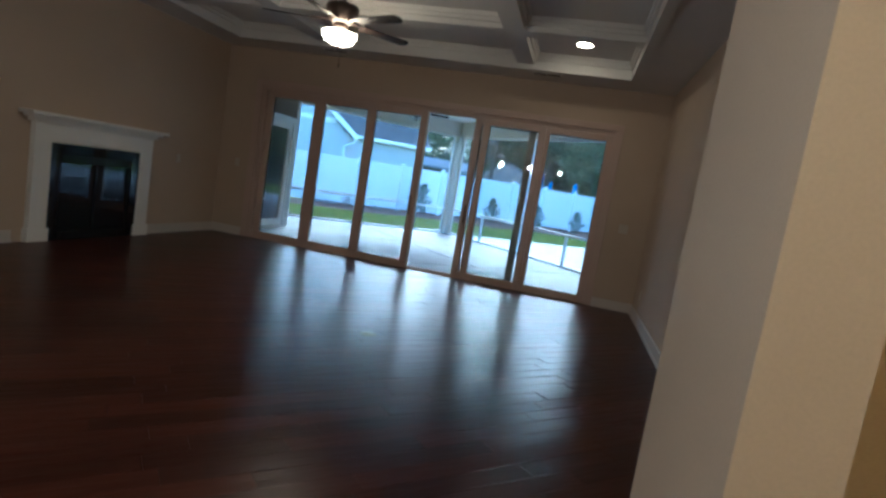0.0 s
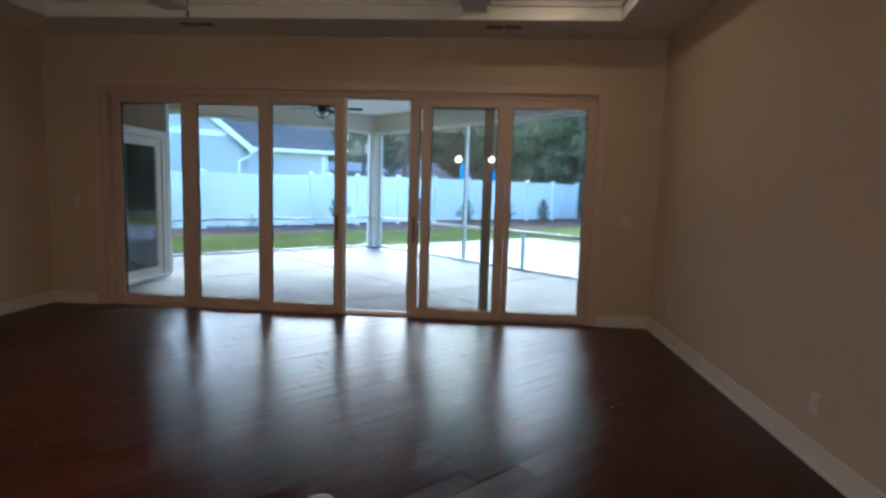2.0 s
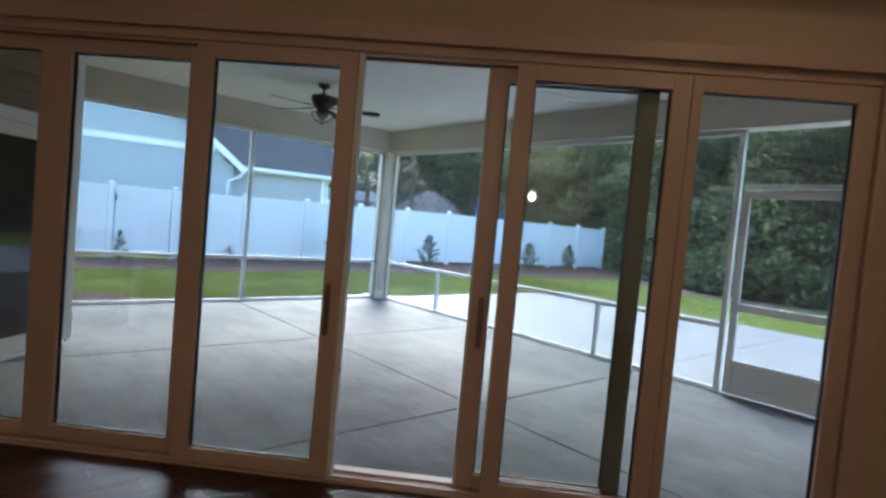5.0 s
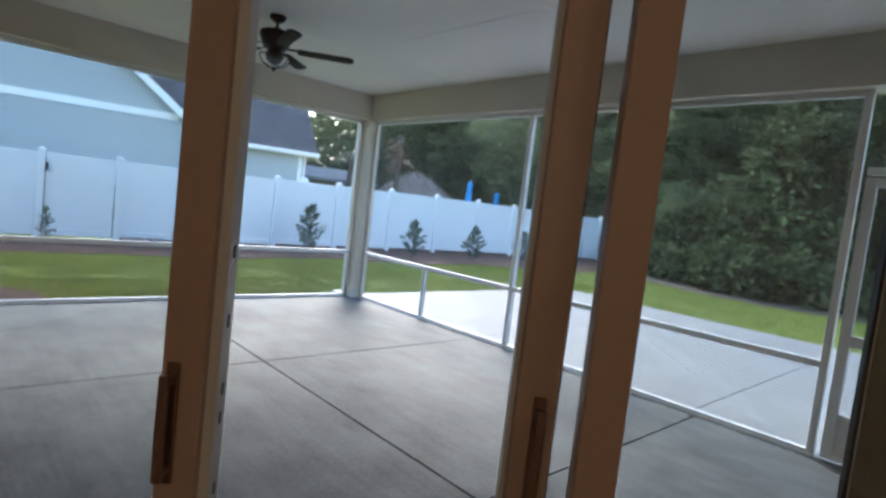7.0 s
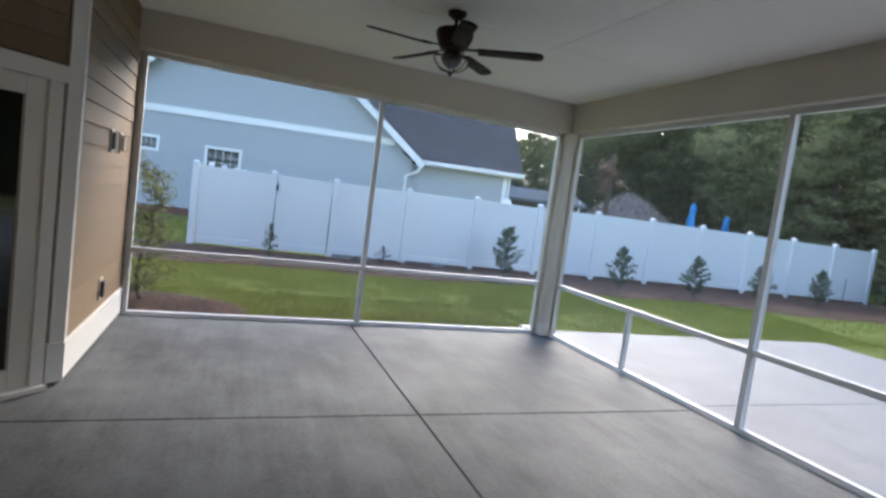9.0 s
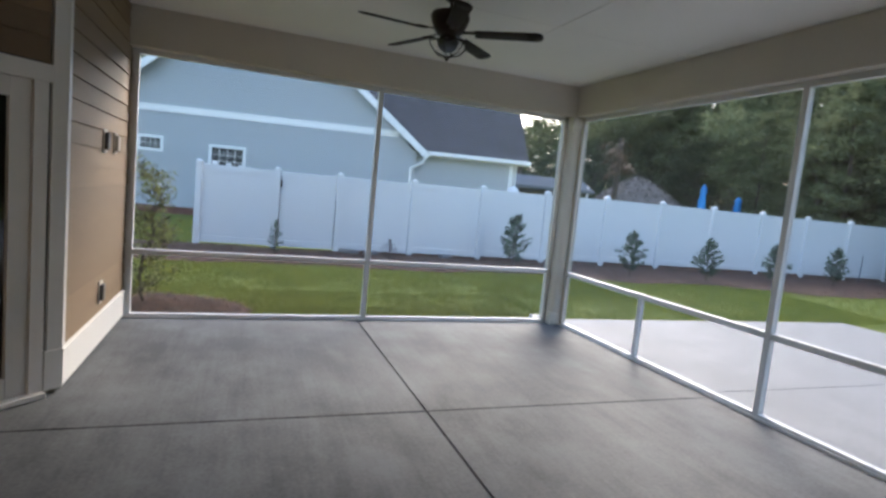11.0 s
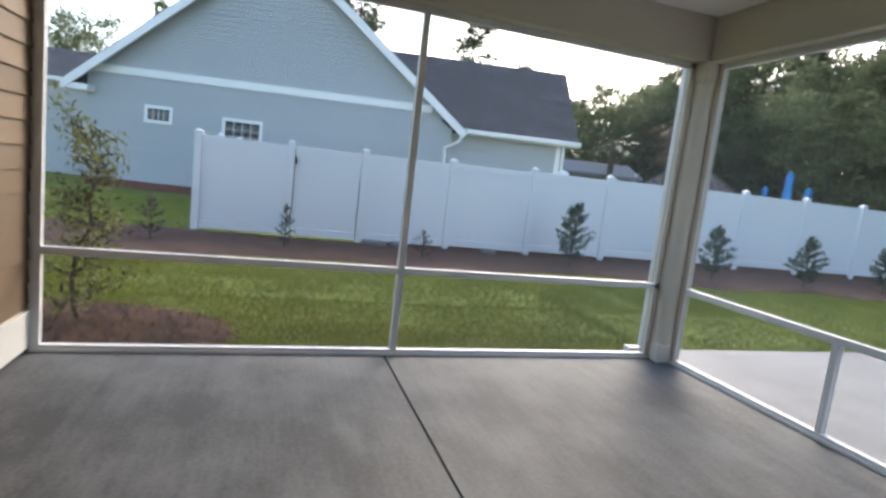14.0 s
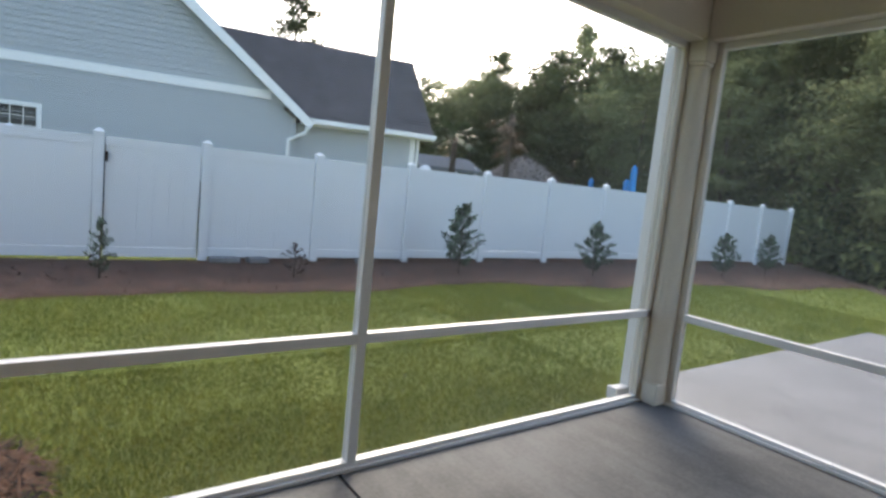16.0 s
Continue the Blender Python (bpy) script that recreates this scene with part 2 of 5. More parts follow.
def prism(bm, pts, z0, z1):
    """A flat polygon raised from z0 to z1."""
    lo, hi = [bm.verts.new((x, y, z0)) for x, y in pts], [bm.verts.new((x, y, z1)) for x, y in pts]
    n = len(pts)
    bm.faces.new(hi)
    bm.faces.new(lo[::-1])
    for k in range(n):
        bm.faces.new((lo[k], lo[(k + 1) % n], hi[(k + 1) % n], hi[k]))
    return bm


def mesh_of(name, bm, material):
    bmesh.ops.recalc_face_normals(bm, faces=bm.faces)
    me = bpy.data.meshes.new(name)
    bm.to_mesh(me)
    bm.free()
    me.materials.append(material)
    return me


def part(name, bm, material, parent, label="", m=None):
    """Links a bmesh, or a ready mesh, as one mesh object under a thing or part."""
    me = bm if isinstance(bm, bpy.types.Mesh) else mesh_of(name, bm, material)
    ob = new(name, me)
    ob.parent = parent
    if m is not None:
        ob.matrix_basis = m
    return tagged(ob, label)


def solid(name, bm, material, label, category, m=IDENT, group="", kind=""):
    """A thing, or a piece of the setting, made of a single mesh."""
    me = bm if isinstance(bm, bpy.types.Mesh) else mesh_of(name, bm, material)
    ob = new(name, me)
    ob.matrix_basis = m
    return tagged(ob, label, category, group, kind)


def thing(name, m, label, category, group="", kind=""):
    ob = new(name)
    ob.empty_display_size = 0.1
    ob.matrix_basis = m
    return tagged(ob, label, category, group, kind)


def mesh_from(name, verts, faces, material):
    me = bpy.data.meshes.new(name)
    me.from_pydata([tuple(v) for v in verts], [], [tuple(f) for f in faces])
    me.materials.append(material)
    me.update()
    return me


def quads(name, centres, size, rng, material, tall=1.0, up=0.0):
    """Many small leaf-shaped four-sided faces at the given centres, turned at random."""
    n = len(centres)
    a = rng.normal(size=(n, 3))
    a[:, 2] += up
    a /= np.linalg.norm(a, axis=1)[:, None]
    b = np.cross(a, rng.normal(size=(n, 3)))
    b /= np.linalg.norm(b, axis=1)[:, None] + 1e-9
    s = (size * rng.uniform(0.6, 1.3, n))[:, None]
    v = np.stack([centres - a * s * tall, centres + b * s * 0.42, centres + a * s * tall, centres - b * s * 0.42], 1).reshape(-1, 3)
    f = np.arange(4 * n).reshape(-1, 4)
    return mesh_from(name, v, f, material)


# ---- shell of the house ----
def wall(name, rows, material, m=HOUSE, label="plain beige painted interior wall"):
    return solid(name, boxes(*rows), material, label, "wall", m, kind="structure")


Z_CEIL, Z_TRAY = 2.95, 3.14
wall("wall_slider", [(-3.47, -2.86, -0.08, 0.02, 0, 3.2), (2.55, 3.14, -0.08, 0.02, 0, 3.2), (-2.86, 2.55, -0.08, 0.02, 2.42, 3.2)], PAINT)
wall("wall_slider_outside", [(-3.40, -2.86, 0.022, 0.12, 0, 3.3), (2.55, 3.28, 0.022, 0.12, 0, 3.3), (-2.86, 2.55, 0.022, 0.12, 2.42, 3.3)], TAN, label="tan painted outside wall over the sliding doors")
wall("wall_fireplace", [(-3.62, -3.47, -10.6, -3.02, 0, 3.2), (-3.62, -3.47, -1.77, 0.02, 0, 3.2), (-3.62, -3.47, -3.02, -1.77, 1.09, 3.2)], PAINT)
wall("wall_right", [(3.14, 3.28, -6.40, 0.02, 0, 3.2)], PAINT)
wall("wall_stub", [(2.414, 2.559, -7.036, -6.403, 0, 3.2), (2.559, 3.28, -6.54, -6.403, 0, 3.2)], PAINT, label="short beige wall end beside the hall opening")
wall("wall_hall", [(3.283, 5.0, -6.55, -6.40, 0, 3.2), (4.85, 5.0, -10.6, -6.553, 0, 3.2)], PAINT)
wall("wall_back", [(-3.62, 5.0, -10.75, -10.603, 0, 3.2)], PAINT)

bm = bmesh.new()
U0, U1, V0, V1 = -2.86, 2.52, -5.45, -0.75
for r in [(-3.47, U0, -10.6, -0.08), (U1, 3.14, -6.4, -0.08), (U0, U1, V1, -0.08), (U0, U1, -10.6, V0), (U1, 4.85, -10.6, -6.4)]:
    box(bm, *r, Z_CEIL, 3.25)
box(bm, U0, U1, V0, V1, Z_TRAY, 3.25)
for u in (-1.56, 1.22):
    box(bm, u - 0.11, u + 0.11, V0, V1, Z_CEIL + 0.045, Z_TRAY)
for v in (-4.20, -2.0):
    for a, b in ((U0, -1.67), (-1.45, 1.11), (1.33, U1)):
        box(bm, a, b, v - 0.11, v + 0.11, Z_CEIL + 0.045, Z_TRAY)
ceiling = solid("ceiling", bm, CEIL, "white coffered tray ceiling with boxed beams", "ceiling", HOUSE, kind="structure")
bm = bmesh.new()
us, vs = [(U0, -1.67), (-1.45, 1.11), (1.33, U1)], [(V0, -4.31), (-4.09, -2.11), (-1.89, V1)]
for a, b in us:
    for c, d in vs:
        for w, z in ((0.05, Z_TRAY - 0.05), (0.028, Z_TRAY - 0.09)):
            box(bm, a, b, c, c + w, z, Z_TRAY - 0.001)
            box(bm, a, b, d - w, d, z, Z_TRAY - 0.001)
            box(bm, a, a + w, c + w, d - w, z, Z_TRAY - 0.001)
            box(bm, b - w, b, c + w, d - w, z, Z_TRAY - 0.001)
for a, b, c, d in [(U0 - 0.09, U1 + 0.09, V1, V1 + 0.09), (U0 - 0.09, U1 + 0.09, V0 - 0.09, V0), (U0 - 0.09, U0, V0, V1), (U1, U1 + 0.09, V0, V1)]:
    box(bm, a, b, c, d, Z_CEIL - 0.018, Z_CEIL - 0.001)
solid("trim_ceiling", bm, CEIL, "white crown moulding round the ceiling coffers", "moulding", HOUSE, kind="structure")

bm = bmesh.new()
for a, b, c, d in [(-3.47, -2.93, -0.096, -0.081), (2.595, 3.14, -0.096, -0.081), (3.124, 3.139, -6.40, -0.096), (-3.469, -3.454, -1.60, -0.096), (-3.469, -3.454, -10.6, -3.36), (2.398, 2.413, -7.036, -6.40)]:
    box(bm, a, b, c, d, 0.012, 0.14)
    grow = 0.012
    box(bm, a - (grow if b - a < 0.1 and a > 0 else 0), b + (grow if b - a < 0.1 and a < 0 else 0), c - (grow if d - c < 0.1 else 0), d, 0.0125, 0.034)
solid("baseboard", bm, BASEB, "white painted baseboard along the walls", "baseboard", HOUSE, kind="structure")

# wooden floor: a base sheet with planks laid on it
ROOM = [HOUSE @ Vector((u, v, 0)) for u, v in ((-3.465, -10.6), (3.135, -10.6), (3.135, -0.03), (-3.465, -0.03))]
ROOM = [(p.x, p.y) for p in ROOM]
floor = solid("floor", prism(bmesh.new(), ROOM, -0.12, 0.0), GAP, "dark red-brown glossy hardwood floor", "floor", kind="structure")
solid("floor_hall", boxes((3.14, 5.0, -10.6, -6.4, -0.12, 0.011)), WOODB, "dark red-brown hardwood floor of the hall", "floor", HOUSE, kind="structure")


def clip(poly, a, b, c):
    """The part of a polygon where a*x + b*y >= c."""
    out = []
    for (x0, y0), (x1, y1) in zip(poly, poly[1:] + poly[:1]):
        d0, d1 = a * x0 + b * y0 - c, a * x1 + b * y1 - c
        if d0 >= 0:
            out.append((x0, y0))
        if d0 * d1 < 0:
            f = d0 / (d0 - d1)
            out.append((x0 + f * (x1 - x0), y0 + f * (y1 - y0)))
    return out


def planks():
    """Boards laid askew to the room, along the world's x axis."""
    rng = random.Random(3)
    width, shared, near, far = 0.127, {}, 0, bmesh.new()
    cx, cy = 4.6526, 8.1293
    sides = [(R2, -R2, -3.465), (-R2, R2, -3.135), (R2, R2, -10.6), (-R2, -R2, 0.03)]
    y = -4.0
    while y < 11.0:
        x = -6.0 - rng.random()
        while x < 8.0:
            ln = rng.choice((0.6, 0.9, 1.2, 1.5))
            rect = [(x + 0.001, y + 0.0008), (x + ln - 0.001, y + 0.0008), (x + ln - 0.001, y + width - 0.0008), (x + 0.001, y + width - 0.0008)]
            poly = rect
            for a, b, c in sides:
                poly = clip(poly, a, b, c + a * cx + b * cy) if len(poly) > 2 else []
            lift = rng.uniform(0.0, 0.0008)
            if len(poly) > 2:
                u, v = ((x + ln / 2 - cx) - (y - cy)) * R2, ((x + ln / 2 - cx) + (y - cy)) * R2
                if poly == rect and near < 300 and v > -4.6 and -2.9 < u < 2.9:
                    if ln not in shared:
                        shared[ln] = mesh_of("plank", box(bmesh.new(), -ln / 2 + 0.001, ln / 2 - 0.001, -width / 2 + 0.0008, width / 2 - 0.0008, 0, 0.011, 0.001), WOOD)
                    part("plank", shared[ln], WOOD, floor, m=pose(x + ln / 2, y + width / 2, lift, rng.gauss(0, 0.25), rng.gauss(0, 0.06), 0))
                    near += 1
                else:
                    prism(far, poly, 0.0, 0.011 + lift)
            x += ln
        y += width
    tagged(part("planks", far, WOODB, floor), kind="stuff")


# ---- sliding doors ----
door_1 = thing("door_1", HOUSE, "six-panel white sliding glass doors, one panel slid open", "sliding door", kind="structure")
bm = boxes((-2.858, -2.78, -0.06, 0.13, 0.0, 2.418), (2.495, 2.55, -0.06, 0.13, 0.0, 2.418), (-2.78, 2.495, -0.06, 0.13, 2.352, 2.418), (-2.78, 2.495, -0.06, 0.135, -0.005, 0.028))
for v in (-0.028, 0.052):
    box(bm, -2.78, 2.495, v - 0.006, v + 0.006, 0.028, 0.04)
    box(bm, -2.78, 2.495, v - 0.006, v + 0.006, 2.335, 2.352)
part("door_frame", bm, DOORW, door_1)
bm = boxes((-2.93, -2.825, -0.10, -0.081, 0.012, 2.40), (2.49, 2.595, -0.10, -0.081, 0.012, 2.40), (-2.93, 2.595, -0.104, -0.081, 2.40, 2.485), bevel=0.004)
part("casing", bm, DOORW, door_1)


# Dark olive stands for the shade on a stile between two leaves.
STILE_SHADE = mat("painted_stile_shade", (0.085, 0.08, 0.06), 0.5, vary=0.06)


def slider_panel(u, v, handle, glass=0.695, st=0.095, sr=0.095):
    """One door leaf of stiles and rails round a pane, its left edge at u."""
    w, z0, z1 = glass + st + sr, 0.034, 2.345
    r = w - sr
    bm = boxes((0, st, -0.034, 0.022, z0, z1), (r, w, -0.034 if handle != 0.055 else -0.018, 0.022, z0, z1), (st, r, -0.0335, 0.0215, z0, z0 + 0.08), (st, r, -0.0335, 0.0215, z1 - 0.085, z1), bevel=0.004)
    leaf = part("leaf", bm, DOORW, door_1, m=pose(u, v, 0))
    pane = part("pane", boxes((st - 0.004, r + 0.004, -0.002, 0.010, z0 + 0.075, z1 - 0.08)), GLASS, leaf)
    pane.visible_shadow = False
    g = 0.007
    bm = boxes((st, st + g, -0.008, 0.016, z0 + 0.08, z1 - 0.085), (r - g, r, -0.008, 0.016, z0 + 0.08, z1 - 0.085), (st + g, r - g, -0.008, 0.016, z0 + 0.08, z0 + 0.08 + g), (st + g, r - g, -0.008, 0.016, z1 - 0.085 - g, z1 - 0.085))
    part("gasket", bm, BLACK, leaf, "black rubber gasket")
    if handle == 0.82:
        part("edge_strip", boxes((w - 0.001, w + 0.026, -0.012, 0.040, z0, z1), bevel=0.003), ALU, leaf, "pale aluminium closing edge")
        for z in (0.62, 0.78, 0.95, 1.02, 1.18, 1.34):
            part("screw", boxes((w + 0.0262, w + 0.0285, 0.008, 0.020, z, z + 0.03), bevel=0.001), GREYBOX, leaf, "dark slot in the closing edge")
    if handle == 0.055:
        # Added strip: paints the backlit stile's shade over its white face.
        part("stile_shade_strip", boxes((r - 0.003, w + 0.003, -0.0225, -0.0182, z0, z1), bevel=0.001), STILE_SHADE, leaf, "thin strip with the stile's shade painted in dark olive")
        part("edge_strip", boxes((-0.014, 0.0, -0.012, 0.030, z0, z1), bevel=0.003), ALU, leaf, "pale aluminium closing edge")
    if handle is not None:
        bm = boxes((-0.015, 0.015, -0.042, -0.034, 0.82, 1.10), (-0.011, 0.011, -0.082, -0.068, 0.84, 1.08), (-0.011, 0.011, -0.070, -0.040, 0.845, 0.865), (-0.011, 0.011, -0.070, -0.040, 1.055, 1.075), bevel=0.003)
        part("handle", bm, BRICK, leaf, "bronze pull handle", m=pose(handle, 0, 0))


slider_panel(-2.775, 0.052, None)
slider_panel(-1.90, 0.052, None)
slider_panel(-1.032, -0.028, 0.82)
slider_panel(0.56, 0.052, 0.055)
slider_panel(0.695, -0.028, None)
slider_panel(1.583, -0.028, None, glass=0.76, st=0.054)

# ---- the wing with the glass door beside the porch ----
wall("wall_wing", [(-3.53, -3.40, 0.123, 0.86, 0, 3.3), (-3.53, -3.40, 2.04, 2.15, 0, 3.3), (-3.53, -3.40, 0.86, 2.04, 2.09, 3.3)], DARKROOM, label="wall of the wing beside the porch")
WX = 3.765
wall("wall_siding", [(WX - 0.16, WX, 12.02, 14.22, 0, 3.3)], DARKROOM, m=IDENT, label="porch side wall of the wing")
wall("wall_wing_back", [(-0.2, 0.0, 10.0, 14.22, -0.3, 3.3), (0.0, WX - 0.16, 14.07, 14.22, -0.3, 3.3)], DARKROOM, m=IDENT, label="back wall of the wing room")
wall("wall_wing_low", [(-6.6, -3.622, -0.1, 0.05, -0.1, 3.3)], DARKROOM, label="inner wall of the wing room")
solid("ceiling_wing", prism(bmesh.new(), [(-0.2, 10.6), (1.9, 10.6), (3.7, 12.1), (3.7, 14.2), (-0.2, 14.2)], 2.9, 3.0), CEIL, "plain white ceiling of the wing room", "ceiling", kind="structure")
solid("floor_wing", prism(bmesh.new(), [(-2, 10.2), (1.9, 10.6), (3.6, 12.1), (3.6, 14.1), (-2, 14.1)], -0.05, 0.006), WOODB, "dark wooden floor of the wing room", "floor", kind="structure")

door_2 = thing("door_2", HOUSE, "white full-glass hinged door, closed, in the wing wall", "glass door", kind="structure")
bm = boxes((-3.40, -3.365, 0.86, 0.95, 0.0, 2.10), (-3.40, -3.365, 1.955, 2.04, 0.0, 2.10), (-3.40, -3.36, 0.84, 2.06, 2.02, 2.13), (-3.48, -3.32, 0.86, 2.04, 0.0, 0.035), bevel=0.004)
part("casing", bm, TRIM, door_2)
bm = boxes((-3.43, -3.388, 0.952, 1.07, 0.037, 2.018), (-3.43, -3.388, 1.835, 1.953, 0.037, 2.018), (-3.4295, -3.3885, 1.07, 1.835, 0.037, 0.165), (-3.4295, -3.3885, 1.07, 1.835, 1.90, 2.018), bevel=0.004)
leaf = part("leaf", bm, TRIM, door_2)
pane = part("pane", boxes((-3.414, -3.404, 1.068, 1.837, 0.163, 1.902)), GLASS, leaf)
pane.visible_shadow = False

siding = thing("siding", IDENT, "tan lap siding with white corner boards and base board", "siding", kind="structure")
PITCH = 0.150
bm = boxes((0, 0.017, 12.10, 14.15, 0.0, PITCH + 0.012))
for v in bm.verts:
    if v.co.z > 0.1:
        v.co.x -= 0.013
board = mesh_of("siding_board", bm, TAN)
z = 0.169
while z < 3.05:
    part("siding_board", board, TAN, siding, m=pose(WX + 0.004, 0, z + random.uniform(-0.001, 0.001)))
    z += PITCH
part("base_board", boxes((WX, WX + 0.035, 12.03, 14.15, 0.03, 0.275), (WX, WX + 0.042, 12.03, 14.15, 0.275, 0.288), bevel=0.003), TRIM, siding, "white base board")
part("corner_board", boxes((WX, WX + 0.028, 12.035, 12.115, 0.288, 3.05), bevel=0.003), TRIM, siding, "white corner board")
part("end_board", boxes((WX, WX + 0.03, 14.10, 14.17, 0.288, 2.72), bevel=0.003), TRIM, siding, "white end board")
bm = boxes((-3.40, -3.372, 2.065, 2.165, 0.05, 3.05), (-3.40, -3.362, 2.045, 2.165, 0.03, 0.30), bevel=0.003)
cb = part("corner_board", bm, TRIM, siding, "white corner board", m=HOUSE)
bm = boxes((0, 0.017, 0.125, 2.05, 0.0, PITCH + 0.012))
for v in bm.verts:
    if v.co.z > 0.1:
        v.co.x -= 0.013
over = mesh_of("siding_board", bm, TAN)
z = 2.14
while z < 3.05:
    part("siding_board", over, TAN, siding, m=HOUSE @ pose(-3.394, 0, z))
    z += PITCH
bm = boxes((0, 0.017, 0.125, 0.84, 0.0, PITCH + 0.012))
low = mesh_of("siding_board", bm, TAN)
z = 0.29
while z < 2.1:
    part("siding_board", low, TAN, siding, m=HOUSE @ pose(-3.394, 0, z))
    z += PITCH


def outlet(y, z, w, h, cover):
    ob = thing("wall_outlet", pose(WX + 0.016, y, z), "white outdoor outlet box on the tan siding", "outlet", "outlets on the siding")
    part("plate", boxes((0, 0.012, -w / 2, w / 2, -h / 2, h / 2), bevel=0.003), PLATE, ob)
    part("cover", boxes((0.0121, 0.04, -w * 0.3, w * 0.3, -h * 0.36, h * 0.36), bevel=0.006), cover, ob, "hinged cover")


outlet(13.09, 1.735, 0.13, 0.19, GREYBOX)
outlet(13.47, 1.735, 0.12, 0.18, PLATE)
outlet(13.10, 0.467, 0.13, 0.19, GREYBOX)

# ---- porch ----
PX, PY = 8.92, 14.11


DOOR_C = R2 * (4.6526 + 8.1293)
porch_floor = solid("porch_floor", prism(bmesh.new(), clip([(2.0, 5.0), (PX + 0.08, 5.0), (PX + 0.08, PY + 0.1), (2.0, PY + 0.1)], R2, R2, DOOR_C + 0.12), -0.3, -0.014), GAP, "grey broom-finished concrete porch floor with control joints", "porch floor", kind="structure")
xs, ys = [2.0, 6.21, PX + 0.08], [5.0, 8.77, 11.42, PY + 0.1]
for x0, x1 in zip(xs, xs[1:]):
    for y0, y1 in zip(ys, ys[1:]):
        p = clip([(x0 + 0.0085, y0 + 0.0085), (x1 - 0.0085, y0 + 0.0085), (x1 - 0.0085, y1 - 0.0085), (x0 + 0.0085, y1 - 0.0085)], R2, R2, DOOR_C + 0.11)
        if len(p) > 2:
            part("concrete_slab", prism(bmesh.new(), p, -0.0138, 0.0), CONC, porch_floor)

bm = bmesh.new()
for x0, x1 in ((1.5, 4.88), (4.88, 7.32), (7.32, 8.80)):
    for y0, y1 in ((4.5, 7.22), (7.22, 9.66), (9.66, 12.10), (12.10, 13.98)):
        p = clip([(x0 + 0.004, y0 + 0.004), (x1 - 0.004, y0 + 0.004), (x1 - 0.004, y1 - 0.004), (x0 + 0.004, y1 - 0.004)], R2, R2, DOOR_C + 0.10)
        if len(p) > 2:
            prism(bm, p, 3.08, 3.094)
prism(bm, clip([(1.5, 4.5), (PX + 0.12, 4.5), (PX + 0.12, PY + 0.12), (1.5, PY + 0.12)], R2, R2, DOOR_C + 0.10), 3.0945, 3.3)
solid("ceiling_porch", bm, PORCHC, "white panelled porch ceiling with dark joints", "ceiling", kind="structure")
solid("beam_far", boxes((WX, PX + 0.12, 13.98, 14.24, 2.705, 3.094), bevel=0.004), PORCHP, "cream boxed porch beam", "beam", kind="structure")
solid("beam_side", boxes((8.80, 9.04, 4.5, 13.979, 2.705, 3.094), bevel=0.004), PORCHP, "cream boxed porch beam", "beam", kind="structure")
wall("wall_porch_end", [(7.08, 9.04, 5.70, 5.86, 0, 3.08)], TAN, m=IDENT, label="tan house wall that closes the porch")

column = thing("porch_column", pose(PX - 0.005, PY + 0.0, 0), "round cream porch column with square base and cap", "column")
part("shaft", lathe(bmesh.new(), [(0.108, 0.15), (0.106, 0.9), (0.102, 1.8), (0.094, 2.60)], 28, (-0.055, -0.055, 0)), PORCHP, column)
part("side_channel", boxes((-0.21, -0.05, -0.026, 0.035, 0.0, 2.704), bevel=0.003), PORCHP, column)
part("side_channel", boxes((-0.026, 0.035, -0.21, -0.05, 0.0, 2.704), bevel=0.003), PORCHP, column)
part("base", boxes((-0.168, 0.06, -0.168, 0.06, 0.0, 0.165), bevel=0.006), PORCHP, column)
part("cap", boxes((-0.168, 0.06, -0.168, 0.06, 2.56, 2.703), (-0.155, 0.045, -0.155, 0.045, 2.53, 2.56), bevel=0.006), PORCHP, column)


spout = thing("downspout", pose(8.83, 14.248, 0), "white square gutter downspout with an elbow, beside the column", "downspout")
part("pipe", boxes((-0.05, 0.05, -0.042, 0.042, 0.06, 2.70), bevel=0.008), ALU, spout)
part("elbow", boxes((-0.19, 0.05, -0.042, 0.042, -0.03, 0.058), (-0.20, -0.18, -0.047, 0.047, -0.035, 0.063), bevel=0.008), ALU, spout)
part("strap", boxes((-0.055, 0.055, -0.046, 0.046, 1.30, 1.33)), ALU, spout)


def screen_wall(name, m, length, posts, stubs, label):
    """Screen framing along local x: sill, chair rail, top rail, posts and screen."""
    ob = thing(name, m, label, "screen wall", kind="structure")
    w = 0.026
    part("sill_rail", boxes((0, length, -w, w, 0.0, 0.045), (0, length, -0.045, -0.027, 0.0, 0.02), bevel=0.002), ALU, ob)
    part("top_rail", boxes((0, length, -w, w, 2.655, 2.704), bevel=0.002), ALU, ob)
    ends = [0, *posts, length]
    for a, b in zip(ends, ends[1:]):
        if b - a > 0.1:
            part("chair_rail", boxes((a + w, b - w, -w, w, 0.665, 0.717), bevel=0.002), ALU, ob)
            pane = part("insect_screen", boxes((a + w, b - w, -0.0005, 0.0005, 0.045, 2.655)), SCREEN, ob)
            pane.visible_shadow = False
    for x in posts:
        part("post", boxes((x - w, x + w, -0.03, 0.03, 0.045, 2.655), bevel=0.002), ALU, ob)
    x = 0.25
    while x < length:
        part("screw", screw_me, BLACK, ob, m=pose(x, -0.012, 0.045))
        x += 0.46
    for x in stubs:
        part("stub_post", boxes((x - 0.023, x + 0.023, -0.024, 0.024, 0.045, 0.665), bevel=0.002), ALU, ob)
    return ob


screw_me = mesh_of("screw", lathe(bmesh.new(), [(0.0, 0.002), (0.005, 0.0015), (0.006, 0.0)], 8), GREYBOX)
